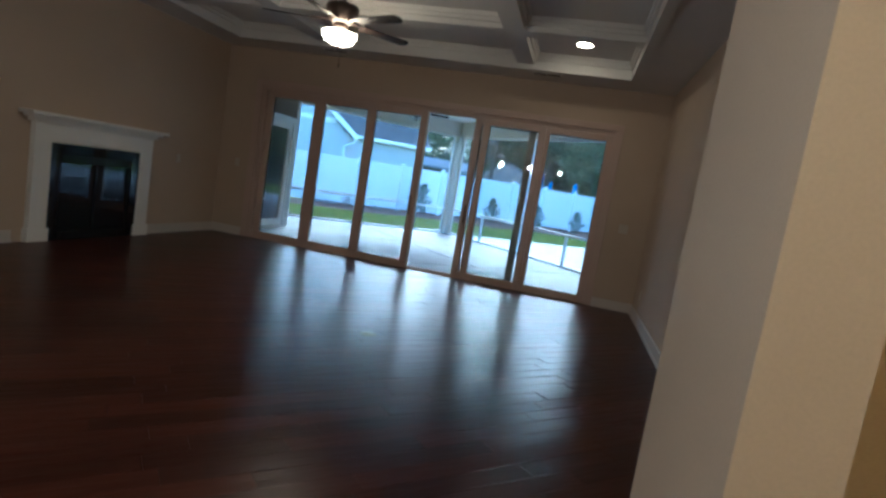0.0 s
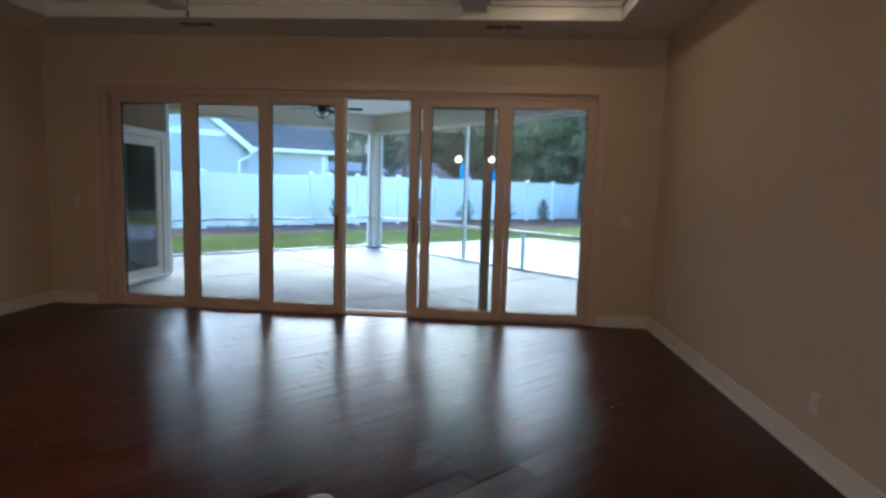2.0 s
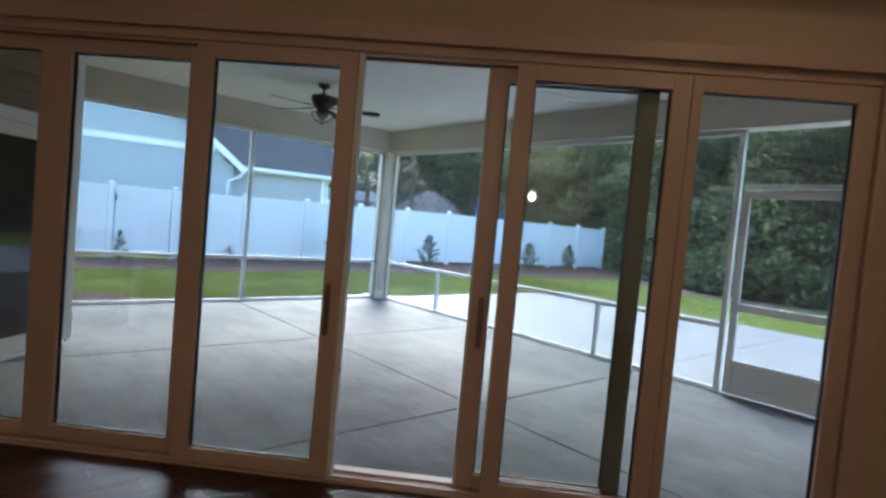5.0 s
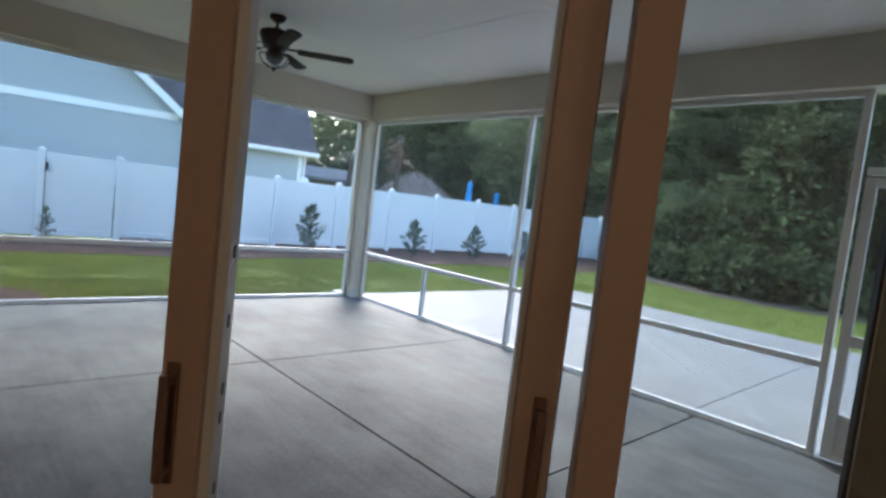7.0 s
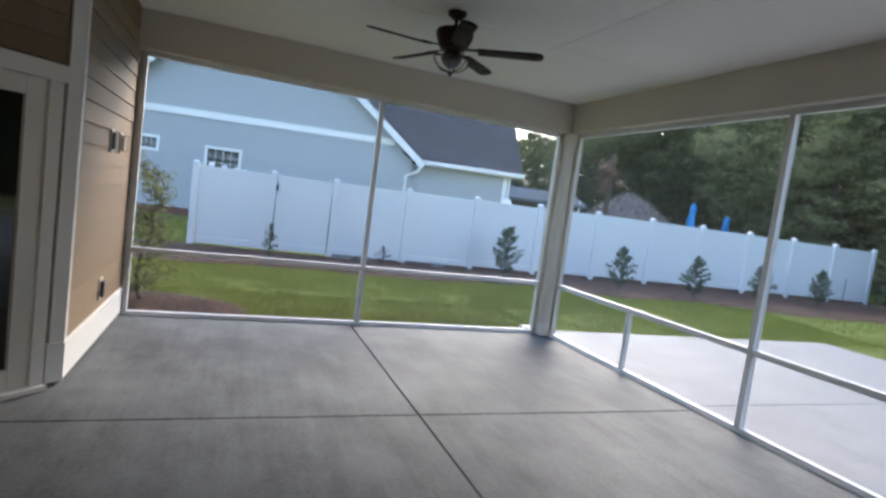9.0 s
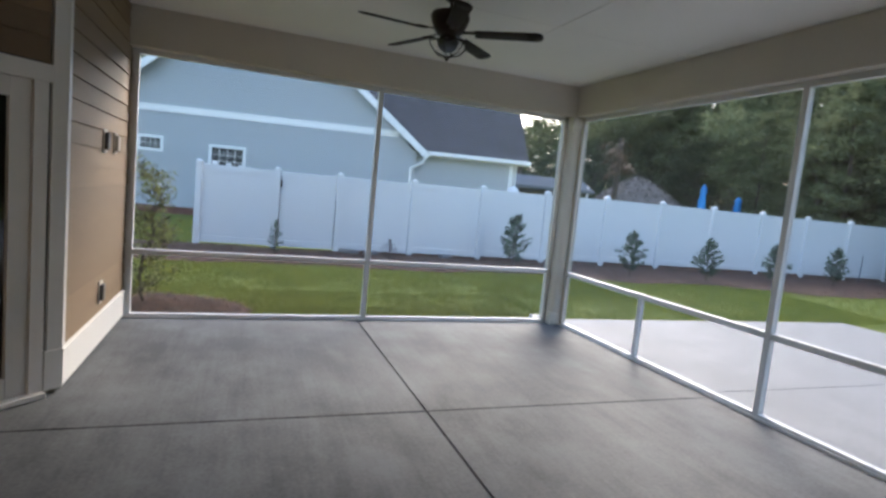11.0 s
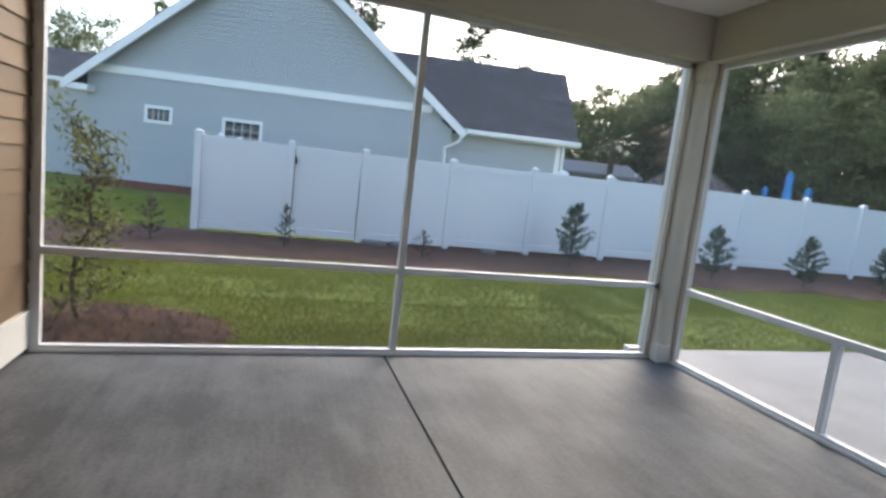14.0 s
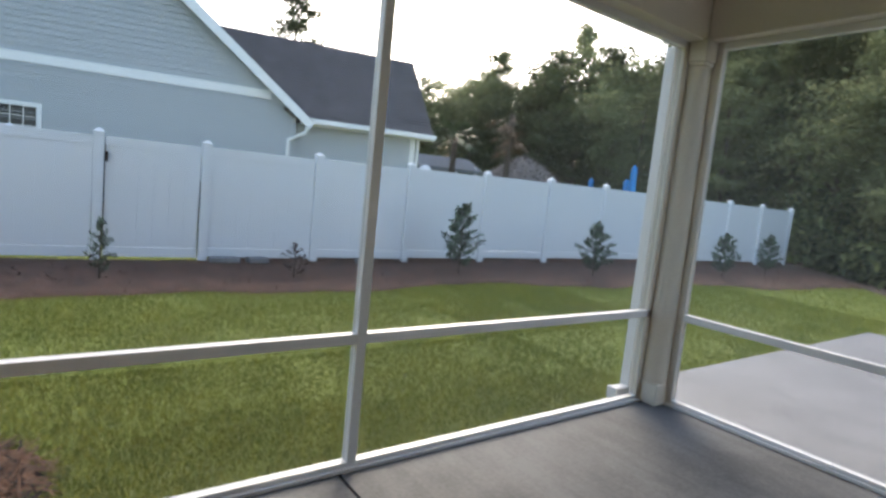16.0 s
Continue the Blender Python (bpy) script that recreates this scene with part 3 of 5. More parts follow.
screen_wall("screen_far", pose(WX + 0.03, PY, 0), 8.81 - WX - 0.03, [0.03, 6.285 - WX - 0.03, 8.81 - WX - 0.056], [], "white aluminium screen framing across the end of the porch")
screen_wall("screen_side", pose(PX, 14.0, 0, 0, 0, -90), 14.0 - 7.90, [0.03, 14.0 - 10.965, 14.0 - 7.93], [14.0 - 12.49, 14.0 - 9.42], "white aluminium screen framing along the side of the porch")
screen_wall("screen_end", pose(PX, 6.93, 0, 0, 0, -90), 1.06, [0.03], [], "white aluminium screen framing beside the screen door")

sd = thing("door_3", pose(PX, 7.87, 0, 0, 0, -90), "white aluminium screen door with kick panel, closed", "screen door", kind="structure")
bm = boxes((0.0, 0.07, -0.02, 0.02, 0.02, 2.08), (0.86, 0.93, -0.02, 0.02, 0.02, 2.08), (0.07, 0.86, -0.02, 0.02, 2.01, 2.08), (0.07, 0.86, -0.02, 0.02, 0.86, 0.94), (0.07, 0.86, -0.02, 0.02, 0.02, 0.07), bevel=0.003)
part("door_frame", bm, ALU, sd)
part("kick_panel", boxes((0.07, 0.86, -0.008, 0.008, 0.07, 0.32), (0.07, 0.86, -0.012, 0.012, 0.32, 0.36)), ALU, sd, "solid white kick panel")
part("header", boxes((0.0, 0.93, -0.026, 0.026, 2.10, 2.15), bevel=0.002), ALU, sd)
p = part("insect_screen", boxes((0.07, 0.86, -0.0005, 0.0005, 0.36, 2.01)), SCREEN, sd)
p.visible_shadow = False
p = part("insect_screen", boxes((0.0, 0.93, -0.0005, 0.0005, 2.15, 2.66)), SCREEN, sd)
p.visible_shadow = False


def ceiling_fan(m, z_top, lit, turn, label):
    """Five-bladed fan with a lamp kit, hung at the given pose; z is measured from the ceiling."""
    fan = thing("ceiling_fan", m, label, "ceiling fan")
    part("canopy", lathe(bmesh.new(), [(0.0, 0), (0.075, 0), (0.07, -0.03), (0.03, -0.06), (0.0, -0.06)]), BRONZE, fan)
    part("down_rod", tube(bmesh.new(), (0, 0, -0.05), (0, 0, -z_top), 0.014), BRONZE, fan)
    z = -z_top
    part("motor", lathe(bmesh.new(), [(0.0, z + 0.035), (0.03, z + 0.035), (0.05, z + 0.01), (0.14, z - 0.005), (0.15, z - 0.03), (0.145, z - 0.06), (0.11, z - 0.14), (0.08, z - 0.17), (0.0, z - 0.17)]), BRONZE, fan)
    for k in range(5):
        a = turn + 72 * k
        bm = boxes((0.20, 0.66, -0.062, 0.062, -0.004, 0.004), bevel=0.002)
        lathe(bm, [(0.0, -0.004), (0.062, -0.004), (0.062, 0.004), (0.0, 0.004)], 16, (0.655, 0, 0))
        for v in bm.verts:
            v.co.y *= 0.8 + 0.3 * v.co.x
        blade = part("blade", bm, BLADE, fan, m=pose(0, 0, z - 0.15, 0, 0, a) @ pose(0, 0, 0, -12, 0, 0))
        part("blade_arm", boxes((0.08, 0.27, -0.018, 0.018, 0.006, 0.014), (0.22, 0.27, -0.04, 0.04, 0.005, 0.012), bevel=0.002), BRONZE, blade)
    part("lamp_fitter", lathe(bmesh.new(), [(0.0, z - 0.16), (0.06, z - 0.16), (0.07, z - 0.20), (0.05, z - 0.23), (0.0, z - 0.23)]), BRONZE, fan)
    if lit:
        part("lamp_bowl", lathe(bmesh.new(), [(0.155, z - 0.25), (0.15, z - 0.285), (0.12, z - 0.325), (0.07, z - 0.35), (0.012, z - 0.36), (0.0, z - 0.36)]), FROST, fan, "lit frosted glass bowl")
        part("finial", lathe(bmesh.new(), [(0.0, z - 0.355), (0.014, z - 0.362), (0.010, z - 0.385), (0.0, z - 0.39)], 12), BRONZE, fan)
        bm = tube(bmesh.new(), (0.03, 0, z - 0.22), (0.03, 0, z - 0.52), 0.0018, n=5)
        tube(bm, (0.03, 0, z - 0.52), (0.03, 0, z - 0.55), 0.006, n=6)
        part("pull_chain", bm, BRONZE, fan)
    else:
        part("lamp_bowl", lathe(bmesh.new(), [(0.125, z - 0.225), (0.13, z - 0.245), (0.11, z - 0.28), (0.06, z - 0.305), (0.0, z - 0.31)]), CLEAR, fan, "clear seeded glass bowl")
        bm = bmesh.new()
        for k in range(6):
            a = math.radians(60 * k)
            pts = [(0.06, -0.195), (0.145, -0.222), (0.145, -0.25), (0.10, -0.30), (0.02, -0.325)]
            for (r0, z0), (r1, z1) in zip(pts, pts[1:]):
                tube(bm, (r0 * math.cos(a), r0 * math.sin(a), z + z0), (r1 * math.cos(a), r1 * math.sin(a), z + z1), 0.005, n=6)
        part("lamp_cage", bm, BRONZE, fan, "dark bronze cage")
        part("finial", lathe(bmesh.new(), [(0.0, z - 0.318), (0.016, z - 0.322), (0.022, z - 0.335), (0.008, z - 0.355), (0.0, z - 0.36)], 12), BRONZE, fan)
    return fan


ceiling_fan(HOUSE @ pose(-0.20, -3.10, Z_TRAY), 0.36, True, -22, "dark bronze five-blade ceiling fan with a lit bowl")
ceiling_fan(pose(6.28, 11.92, 3.08), 0.14, False, -30, "dark bronze five-blade ceiling fan with an unlit caged lamp")

# ---- room things ----
fp = thing("fireplace", HOUSE, "white wooden fireplace surround with a black glass-front firebox", "fireplace")
for v in (-3.22, -1.77):
    leg = part("leg", boxes((-3.468, -3.40, v, v + 0.20, 0.16, 1.10), bevel=0.004), TRIM, fp)
    part("plinth", boxes((-3.468, -3.385, v - 0.02, v + 0.22, 0.012, 0.16), bevel=0.003), TRIM, leg)
part("frieze", boxes((-3.468, -3.40, -3.22, -1.57, 1.10, 1.30), bevel=0.004), TRIM, fp)
part("mantel_shelf", boxes((-3.468, -3.28, -3.36, -1.43, 1.37, 1.41), (-3.468, -3.33, -3.31, -1.48, 1.34, 1.37), (-3.468, -3.37, -3.26, -1.53, 1.30, 1.34), bevel=0.004), TRIM, fp)
bm = boxes((-3.60, -3.415, -3.02, -2.90, 0.0, 1.10), (-3.60, -3.415, -1.89, -1.77, 0.0, 1.10), (-3.60, -3.415, -2.90, -1.89, 0.88, 1.10), (-3.60, -3.415, -2.90, -1.89, 0.0, 0.14), (-3.615, -3.60, -3.02, -1.77, 0.0, 1.10))
part("slate_facing", bm, DARKGLASS, fp, "polished black facing")
for z in (0.03, 0.06, 0.09, 0.90, 0.93, 0.96):
    part("louvre_slat", boxes((-3.412, -3.402, -2.88, -1.91, z, z + 0.018), bevel=0.002), BLACK, fp)
part("fire_glass", boxes((-3.45, -3.44, -2.90, -1.89, 0.14, 0.88)), DARKGLASS, fp, "dark glass pane")
for v in (-2.90, -2.41, -1.92):
    part("glass_bar", boxes((-3.44, -3.43, v, v + 0.03, 0.14, 0.88)), BLACK, fp)


def downlight(u, v):
    ob = thing("downlight", HOUSE @ pose(u, v, Z_TRAY), "round white recessed ceiling light, lit", "recessed light", "recessed ceiling lights")
    part("trim_ring", lathe(bmesh.new(), [(0.088, -0.001), (0.105, -0.001), (0.102, -0.006), (0.088, -0.006)]), TRIM, ob)
    part("lens", lathe(bmesh.new(), [(0.0, -0.016), (0.06, -0.013), (0.087, -0.004), (0.087, -0.001)]), LAMP, ob, "glowing lens")


downlight(1.92, -1.30)


def ceiling_vent(u, v):
    ob = thing("ceiling_vent", HOUSE @ pose(u, v, Z_CEIL), "white double ceiling vent with dark slots", "vent", "ceiling vents")
    part("frame", boxes((-0.19, 0.19, -0.075, 0.075, -0.008, -0.001), bevel=0.002), CEIL, ob)
    part("backing", boxes((-0.165, -0.01, -0.05, 0.05, -0.010, -0.0082), (0.01, 0.165, -0.05, 0.05, -0.010, -0.0082)), GAP, ob, "dark opening")
    for k in range(3):
        part("slat", boxes((-0.165, 0.165, -0.028 + 0.026 * k, -0.024 + 0.026 * k, -0.0112, -0.0102)), CEIL, ob)


ceiling_vent(1.49, -0.5)
ceiling_vent(-1.50, -0.5)


def wall_plate(name, m, label, cat, twin):
    ob = thing(name, m, label, cat)
    w = 0.058 if twin else 0.036
    part("plate", boxes((-w, w, -0.007, 0, -0.058, 0.058), bevel=0.002), PLATE, ob)
    for x in ((-0.023, 0.023) if twin else (0,)):
        part("rocker", boxes((x - 0.016, x + 0.016, -0.011, -0.0072, -0.033, 0.033), bevel=0.002), PLATE, ob)


wall_plate("light_switch", HOUSE @ pose(2.83, -0.081, 1.13), "white double rocker light switch on beige wall", "light switch", True)
wall_plate("wall_outlet", HOUSE @ pose(3.139, -2.95, 0.33, 0, 0, -90), "white outlet plate on beige wall", "outlet", False)
wall_plate("wall_outlet", HOUSE @ pose(3.139, -0.68, 0.36, 0, 0, -90), "white outlet plate on beige wall", "outlet", False)
wall_plate("wall_outlet", HOUSE @ pose(-3.469, -1.0, 1.09, 0, 0, 90), "white plate on beige wall beside the mantel", "wall plate", False)
wall_plate("light_switch", HOUSE @ pose(-3.13, -0.081, 1.16), "white rocker light switch beside the sliding doors", "light switch", False)
fo = thing("floor_outlet", HOUSE @ pose(0.68, -3.63, 0.012), "round brass floor outlet cover in dark wood", "floor outlet")
part("cover_plate", lathe(bmesh.new(), [(0.0, 0.004), (0.06, 0.004), (0.068, 0.0)], 28), mat("aged_brass", (0.20, 0.15, 0.09), 0.4, 0.8, vary=0.15), fo)
part("lid", boxes((-0.03, 0.03, -0.03, 0.03, 0.0042, 0.0065), bevel=0.001), mat("brass_lid", (0.17, 0.13, 0.075), 0.45, 0.8, vary=0.15), fo)
hall = thing("downlight", HOUSE @ pose(3.3, -8.3, Z_CEIL), "round warm recessed hall light, lit", "recessed light", "recessed ceiling lights")
part("trim_ring", lathe(bmesh.new(), [(0.075, -0.001), (0.098, -0.001), (0.098, -0.008), (0.075, -0.010)]), TRIM, hall)
part("lens", lathe(bmesh.new(), [(0.0, -0.004), (0.075, -0.004), (0.075, -0.002), (0.0, -0.002)]), glow("warm_hall_lens", (1.0, 0.56, 0.12), 50.0), hall, "warm glowing lens")


def pendant(u, v, z):
    """A small glass pendant lamp on a thin rod."""
    ob = thing("pendant_lamp", HOUSE @ pose(u, v, 0), "small lit glass pendant lamp on a dark rod", "pendant lamp", "pendants behind the starting point")
    part("canopy", lathe(bmesh.new(), [(0.0, Z_CEIL), (0.06, Z_CEIL), (0.055, Z_CEIL - 0.025), (0.0, Z_CEIL - 0.03)]), BRONZE, ob)
    part("rod", tube(bmesh.new(), (0, 0, Z_CEIL - 0.02), (0, 0, z + 0.1), 0.006), BRONZE, ob)
    part("shade", lathe(bmesh.new(), [(0.02, z + 0.09), (0.04, z + 0.06), (0.06, z), (0.05, z - 0.06), (0.0, z - 0.075)]), PEND, ob, "glowing glass shade")


PEND = glow("pendant_glass", (1.0, 0.74, 0.50), 19.0)
for u in (-0.15, 0.70, 1.55):
    pendant(u, -8.4, 2.2)

# ---- garden ----
def ease(a, b, x):
    t = min(1, max(0, (x - a) / (b - a)))
    return t * t * (3 - 2 * t)


def ground_z(x, y):
    far = ease(14.5, 20, y)
    z = -0.085 + 0.05 * far + 0.09 * far * ease(6, 18, x) + 0.5 * ease(28, 60, x) + 0.3 * ease(24, 50, y)
    return z + 0.012 * noise.noise((x * 0.5, y * 0.5, 0))


def sheet(name, xs, ys, height, material):
    v = [(x, y, height(x, y)) for y in ys for x in xs]
    n = len(xs)
    f = [(j * n + i, j * n + i + 1, (j + 1) * n + i + 1, (j + 1) * n + i) for j in range(len(ys) - 1) for i in range(n - 1)]
    me = mesh_from(name, v, f, material)
    me.shade_smooth()
    return me


gx = [-400, -150, -60, -30, *np.arange(-15, 40, 1.0), 45, 55, 70, 100, 200, 600]
gy = [-400, -150, -60, -30, *np.arange(-10, 44, 1.0), 50, 60, 80, 120, 250, 600]


def under(x, y):
    inside = x < 9.3 and y < 14.3 and x + y < 60
    return ground_z(x, y) - (0.35 if (x < PX + 0.02 and y < PY + 0.05) else 0) if inside else ground_z(x, y)


solid("ground", sheet("ground", gx, gy, under, SOIL), SOIL, "green and yellowing lawn of short grass", "lawn", kind="structure")

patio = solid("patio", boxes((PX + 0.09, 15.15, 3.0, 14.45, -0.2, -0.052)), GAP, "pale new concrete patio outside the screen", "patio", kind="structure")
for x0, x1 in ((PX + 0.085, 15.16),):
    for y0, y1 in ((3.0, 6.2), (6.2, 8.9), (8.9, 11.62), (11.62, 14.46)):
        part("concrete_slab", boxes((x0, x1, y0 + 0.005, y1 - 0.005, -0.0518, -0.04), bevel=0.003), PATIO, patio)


def edge(x):
    """The front edge of the planting bed along the fence."""
    return 18.42 - 0.55 * ease(10, 14, x) - 1.1 * ease(14, 21, x) + 0.12 * math.sin(1.3 * x) + 0.05 * math.sin(4.1 * x)


bx = list(np.arange(-6, 31, 0.35))
rows = []
for x in bx:
    back = 20.97 - 0.058 * (x - 4)
    rows.append([(x, edge(x) + f * (back - edge(x))) for f in (0, 0.04, 0.2, 0.4, 0.7, 0.972, 1)])
verts = [(x, y, ground_z(x, y) + (0.0 if j == 0 else 0.02 if j == 5 else 0.13 * ease(6.9, 7.4, x) if j == 6 else 0.035) + 0.02 * noise.noise((x * 2, y * 2, 5))) for r in rows for j, (x, y) in enumerate(r)]
faces = [(i * 7 + j, (i + 1) * 7 + j, (i + 1) * 7 + j + 1, i * 7 + j + 1) for i in range(len(rows) - 1) for j in range(6)]
me = mesh_from("planting_bed", verts, faces, MULCH)
me.shade_smooth()
solid("planting_bed", me, MULCH, "reddish brown pine straw bed along the fence", "mulch bed", kind="structure")

verts, faces = [], []
N = 36
for ring in range(7):
    for k in range(N):
        a = 2 * math.pi * k / N
        r = ring / 6 * (1 + 0.05 * math.sin(3 * a) + 0.03 * math.sin(7 * a))
        x, y = 3.7 + 1.28 * r * math.cos(a), 14.75 + 0.78 * r * math.sin(a)
        verts.append((x, y, ground_z(x, y) + 0.09 * (1 - (ring / 6) ** 2) + 0.012 * noise.noise((x * 4, y * 4, 2)) + 0.004))
for ring in range(6):
    for k in range(N):
        faces.append((ring * N + k, ring * N + (k + 1) % N, (ring + 1) * N + (k + 1) % N, (ring + 1) * N + k))
me = mesh_from("mulch_island", verts, faces, MULCH)
me.shade_smooth()
solid("mulch_island", me, MULCH, "rounded pine straw bed beside the porch", "mulch bed", kind="structure")


def scatter_straw():
    rng = np.random.default_rng(4)
    pts = []
    while len(pts) < 5200:
        a, r = rng.uniform(0, 2 * math.pi), math.sqrt(rng.uniform())
        x, y = 3.7 + 1.32 * r * math.cos(a), 14.75 + 0.82 * r * math.sin(a)
        if y > PY + 0.07:
            pts.append((x, y, ground_z(x, y) + 0.09 * (1 - r * r) + rng.uniform(0.004, 0.03)))
    for k in range(9000):
        x = rng.uniform(-3, 25)
        y = rng.uniform(edge(x) - 0.05, edge(x) + 2.2)
        pts.append((x, y, ground_z(x, y) + 0.05))
    c = np.array(pts)
    n = len(c)
    ang = rng.uniform(0, math.pi, n)
    ln = rng.uniform(0.05, 0.13, n)
    d = np.stack([np.cos(ang) * ln, np.sin(ang) * ln, rng.normal(0, 0.02, n)], 1)
    w = np.stack([-np.sin(ang), np.cos(ang), np.zeros(n)], 1) * 0.004
    v = np.stack([c - d - w, c - d + w, c + d + w, c + d - w], 1).reshape(-1, 3)
    solid("pine_straw", mesh_from("pine_straw", v, np.arange(4 * n).reshape(-1, 4), STRAW), STRAW, "loose reddish pine needles on the beds", "pine straw", kind="stuff")


def scatter_grass():
    rng = np.random.default_rng(5)
    zones = [(3.0, 9.2, 14.2, 16.1, 70000, 0.034, 0.003), (2.0, 12.0, 16.0, 18.6, 100000, 0.034, 0.0035), (9.0, 17.0, 14.45, 18.4, 100000, 0.034, 0.0042), (-4, 4, 15.2, 18.6, 12000, 0.06, 0.009), (15.16, 30, 6, 17.5, 75000, 0.042, 0.0085), (-6, 4.0, 20.4, 27, 9000, 0.07, 0.013)]
    vs = []
    for x0, x1, y0, y1, n, h, w in zones:
        x, y = rng.uniform(x0, x1, n), rng.uniform(y0, y1, n)
        clump = np.array([noise.noise((a * 1.7, b * 1.7, 9)) for a, b in zip(x, y)])
        isl = ((x - 3.7) / 1.3) ** 2 + ((y - 14.75) / 0.8) ** 2
        lim = np.array([edge(a) for a in x])
        keep = (isl > 1) & ((y < lim + 0.03) | (y > 20.9)) & ~((x > PX + 0.06) & (x < 15.18) & (y < 14.48)) & ((y > PY + 0.05) | (x > PX + 0.1)) & (rng.uniform(-1.6, 0.2, n) < clump + 0.3)
        x, y, clump = x[keep], y[keep], clump[keep]
        z = np.array([ground_z(a, b) for a, b in zip(x, y)])
        n = len(x)
        a = rng.uniform(0, 2 * math.pi, n)
        hh = h * rng.uniform(0.5, 1.2, n) * (0.9 + 0.25 * clump)
        lean = rng.normal(0, 0.55, (n, 2)) * hh[:, None]
        p = np.stack([x, y, z - 0.005], 1)
        side = np.stack([np.cos(a), np.sin(a), np.zeros(n)], 1) * w
        mid = p + np.stack([lean[:, 0] * 0.4, lean[:, 1] * 0.4, hh * 0.6], 1)
        tip = p + np.stack([lean[:, 0], lean[:, 1], hh], 1)
        vs.append(np.stack([p - side, p + side, mid + side * 0.7, tip, mid - side * 0.7], 1).reshape(-1, 3))
    v = np.concatenate(vs)
    solid("grass", mesh_from("grass", v, np.arange(len(v)).reshape(-1, 5), GRASS), GRASS, "short mown lawn grass, patchy green and yellow", "grass", kind="stuff")


# ---- white privacy fence ----
FANG = math.degrees(math.atan(-0.058))
fence = thing("fence", IDENT, "white vinyl privacy fence with capped posts", "fence")


def fence_at(x):
    return 20.93 - 0.058 * (x - 4), ground_z(x, 20.5), 1.745 + 0.15 * ease(5, 18, x)


bm = boxes((-0.0635, 0.0635, -0.0635, 0.0635, -0.15, 1.76), bevel=0.004)
post_me = mesh_of("post", bm, VINYL)
bm = boxes((-0.074, 0.074, -0.074, 0.074, 0, 0.022), bevel=0.003)
bmesh.ops.create_cone(bm, cap_ends=True, segments=4, radius1=0.098, radius2=0.02, depth=0.045, matrix=pose(0, 0, 0.044, 0, 0, 45))
cap_me = mesh_of("cap", bm, VINYL)
picks = {}


def fence_bay(x0, x1, y0, y1, zt, gate=False):
    """One bay between posts: rails and tongue-and-groove boards."""
    ln, ang = math.hypot(x1 - x0, y1 - y0), math.degrees(math.atan2(y1 - y0, x1 - x0))
    m = pose(x0, y0, zt, 0, 0, ang)
    key = (round(ln, 2), gate)
    if key not in picks:
        e = 0.070 if not gate else 0.082
        rails = boxes((e, ln - e, -0.022, 0.022, -0.16, -0.02), bevel=0.004)
        n = max(2, round((ln - 2 * e) / 0.2))
        w = (ln - 2 * e) / n
        picks[key] = mesh_of("rail", rails, VINYL), mesh_of("board", boxes((0.0006, w - 0.0006, -0.011, 0.011, -1.58, -0.16), bevel=0.0015), VINYL), n, w, e
    rails, board, n, w, e = picks[key]
    part("rail", rails, VINYL, fence, m=m)
    part("rail", rails, VINYL, fence, m=m @ pose(0, 0, -1.565))
    for k in range(n):
        part("board", board, VINYL, fence, m=m @ pose(e + k * w, 0, 0))


def fence_post(x, y, zt):
    p = part("post", post_me, VINYL, fence, m=pose(x, y, zt - 1.74, 0, 0, FANG))
    part("cap", cap_me, VINYL, p, m=pose(0, 0, 1.76))


posts = [3.95, 5.58, 6.98] + [8.76 + 1.792 * k for k in range(10)]
for k, x in enumerate(posts):
    y, g, zt = fence_at(x)
    fence_post(x, y, zt)
    if k:
        y0, _, z0 = fence_at(posts[k - 1])
        fence_bay(posts[k - 1], x, y0, y, (zt + z0) / 2, gate=k == 2)
fy = fence_at(3.95)[0]
for k in range(1, 5):
    fence_post(3.9 + 0.28 * k, fy + 1.6 * k, 1.76)
    fence_bay(3.9 + 0.28 * (k - 1), 3.9 + 0.28 * k, fy + 1.6 * (k - 1), fy + 1.6 * k, 1.76)
for gx_, z0, z1 in ((5.655, 0.25, 1.62), (6.905, 0.05, 1.20)):
    gy_ = fence_at(gx_)[0]
    part("gate_gap", boxes((gx_ - 0.006, gx_ + 0.006, gy_ - 0.030, gy_ - 0.024, z0, z1)), GAP, fence, "dark gap beside the gate")
part("latch", boxes((5.66, 5.69, fence_at(5.66)[0] - 0.09, fence_at(5.66)[0] - 0.03, 1.38, 1.52), bevel=0.004), BLACK, fence, "black gate latch")

# ---- neighbour's house ----
HY = 0.0
nh = thing("neighbour_house", pose(10.9, 27.0, 0, 0, 0, -12.5), "blue-grey lap-sided house with white trim and dark shingle roof", "house")


def lap(x0, x1, z0, z1, y, slope=None, pitch=0.155):
    """Lap siding boards as overlapping slats; slope(z) gives the left and right ends at that height."""
    bm = bmesh.new()
    z = z0
    while z < z1:
        a, b = slope(z + pitch / 2) if slope else (x0, x1)
        if b - a > 0.1:
            box(bm, a, b, y - 0.036, y, z, min(z + pitch + 0.01, z1))
            bm.verts.ensure_lookup_table()
            for v in bm.verts[-8:]:
                if v.co.z > z + pitch / 2:
                    v.co.y += 0.024
        z += pitch
    return bm


APEX, GL, GR, GE = (-5.92, 7.90), -11.40, -0.25, 2.96
RS = (APEX[1] - GE) / (GR + 0.35 - APEX[0])


def gable(z):
    half = max(0.0, (APEX[1] - 0.12 - z) / RS)
    return max(GL, APEX[0] - half), min(GR, APEX[0] + half)


low = part("wall", lap(GL, GR, 0.25, 3.43, HY, gable), BLUE, nh)
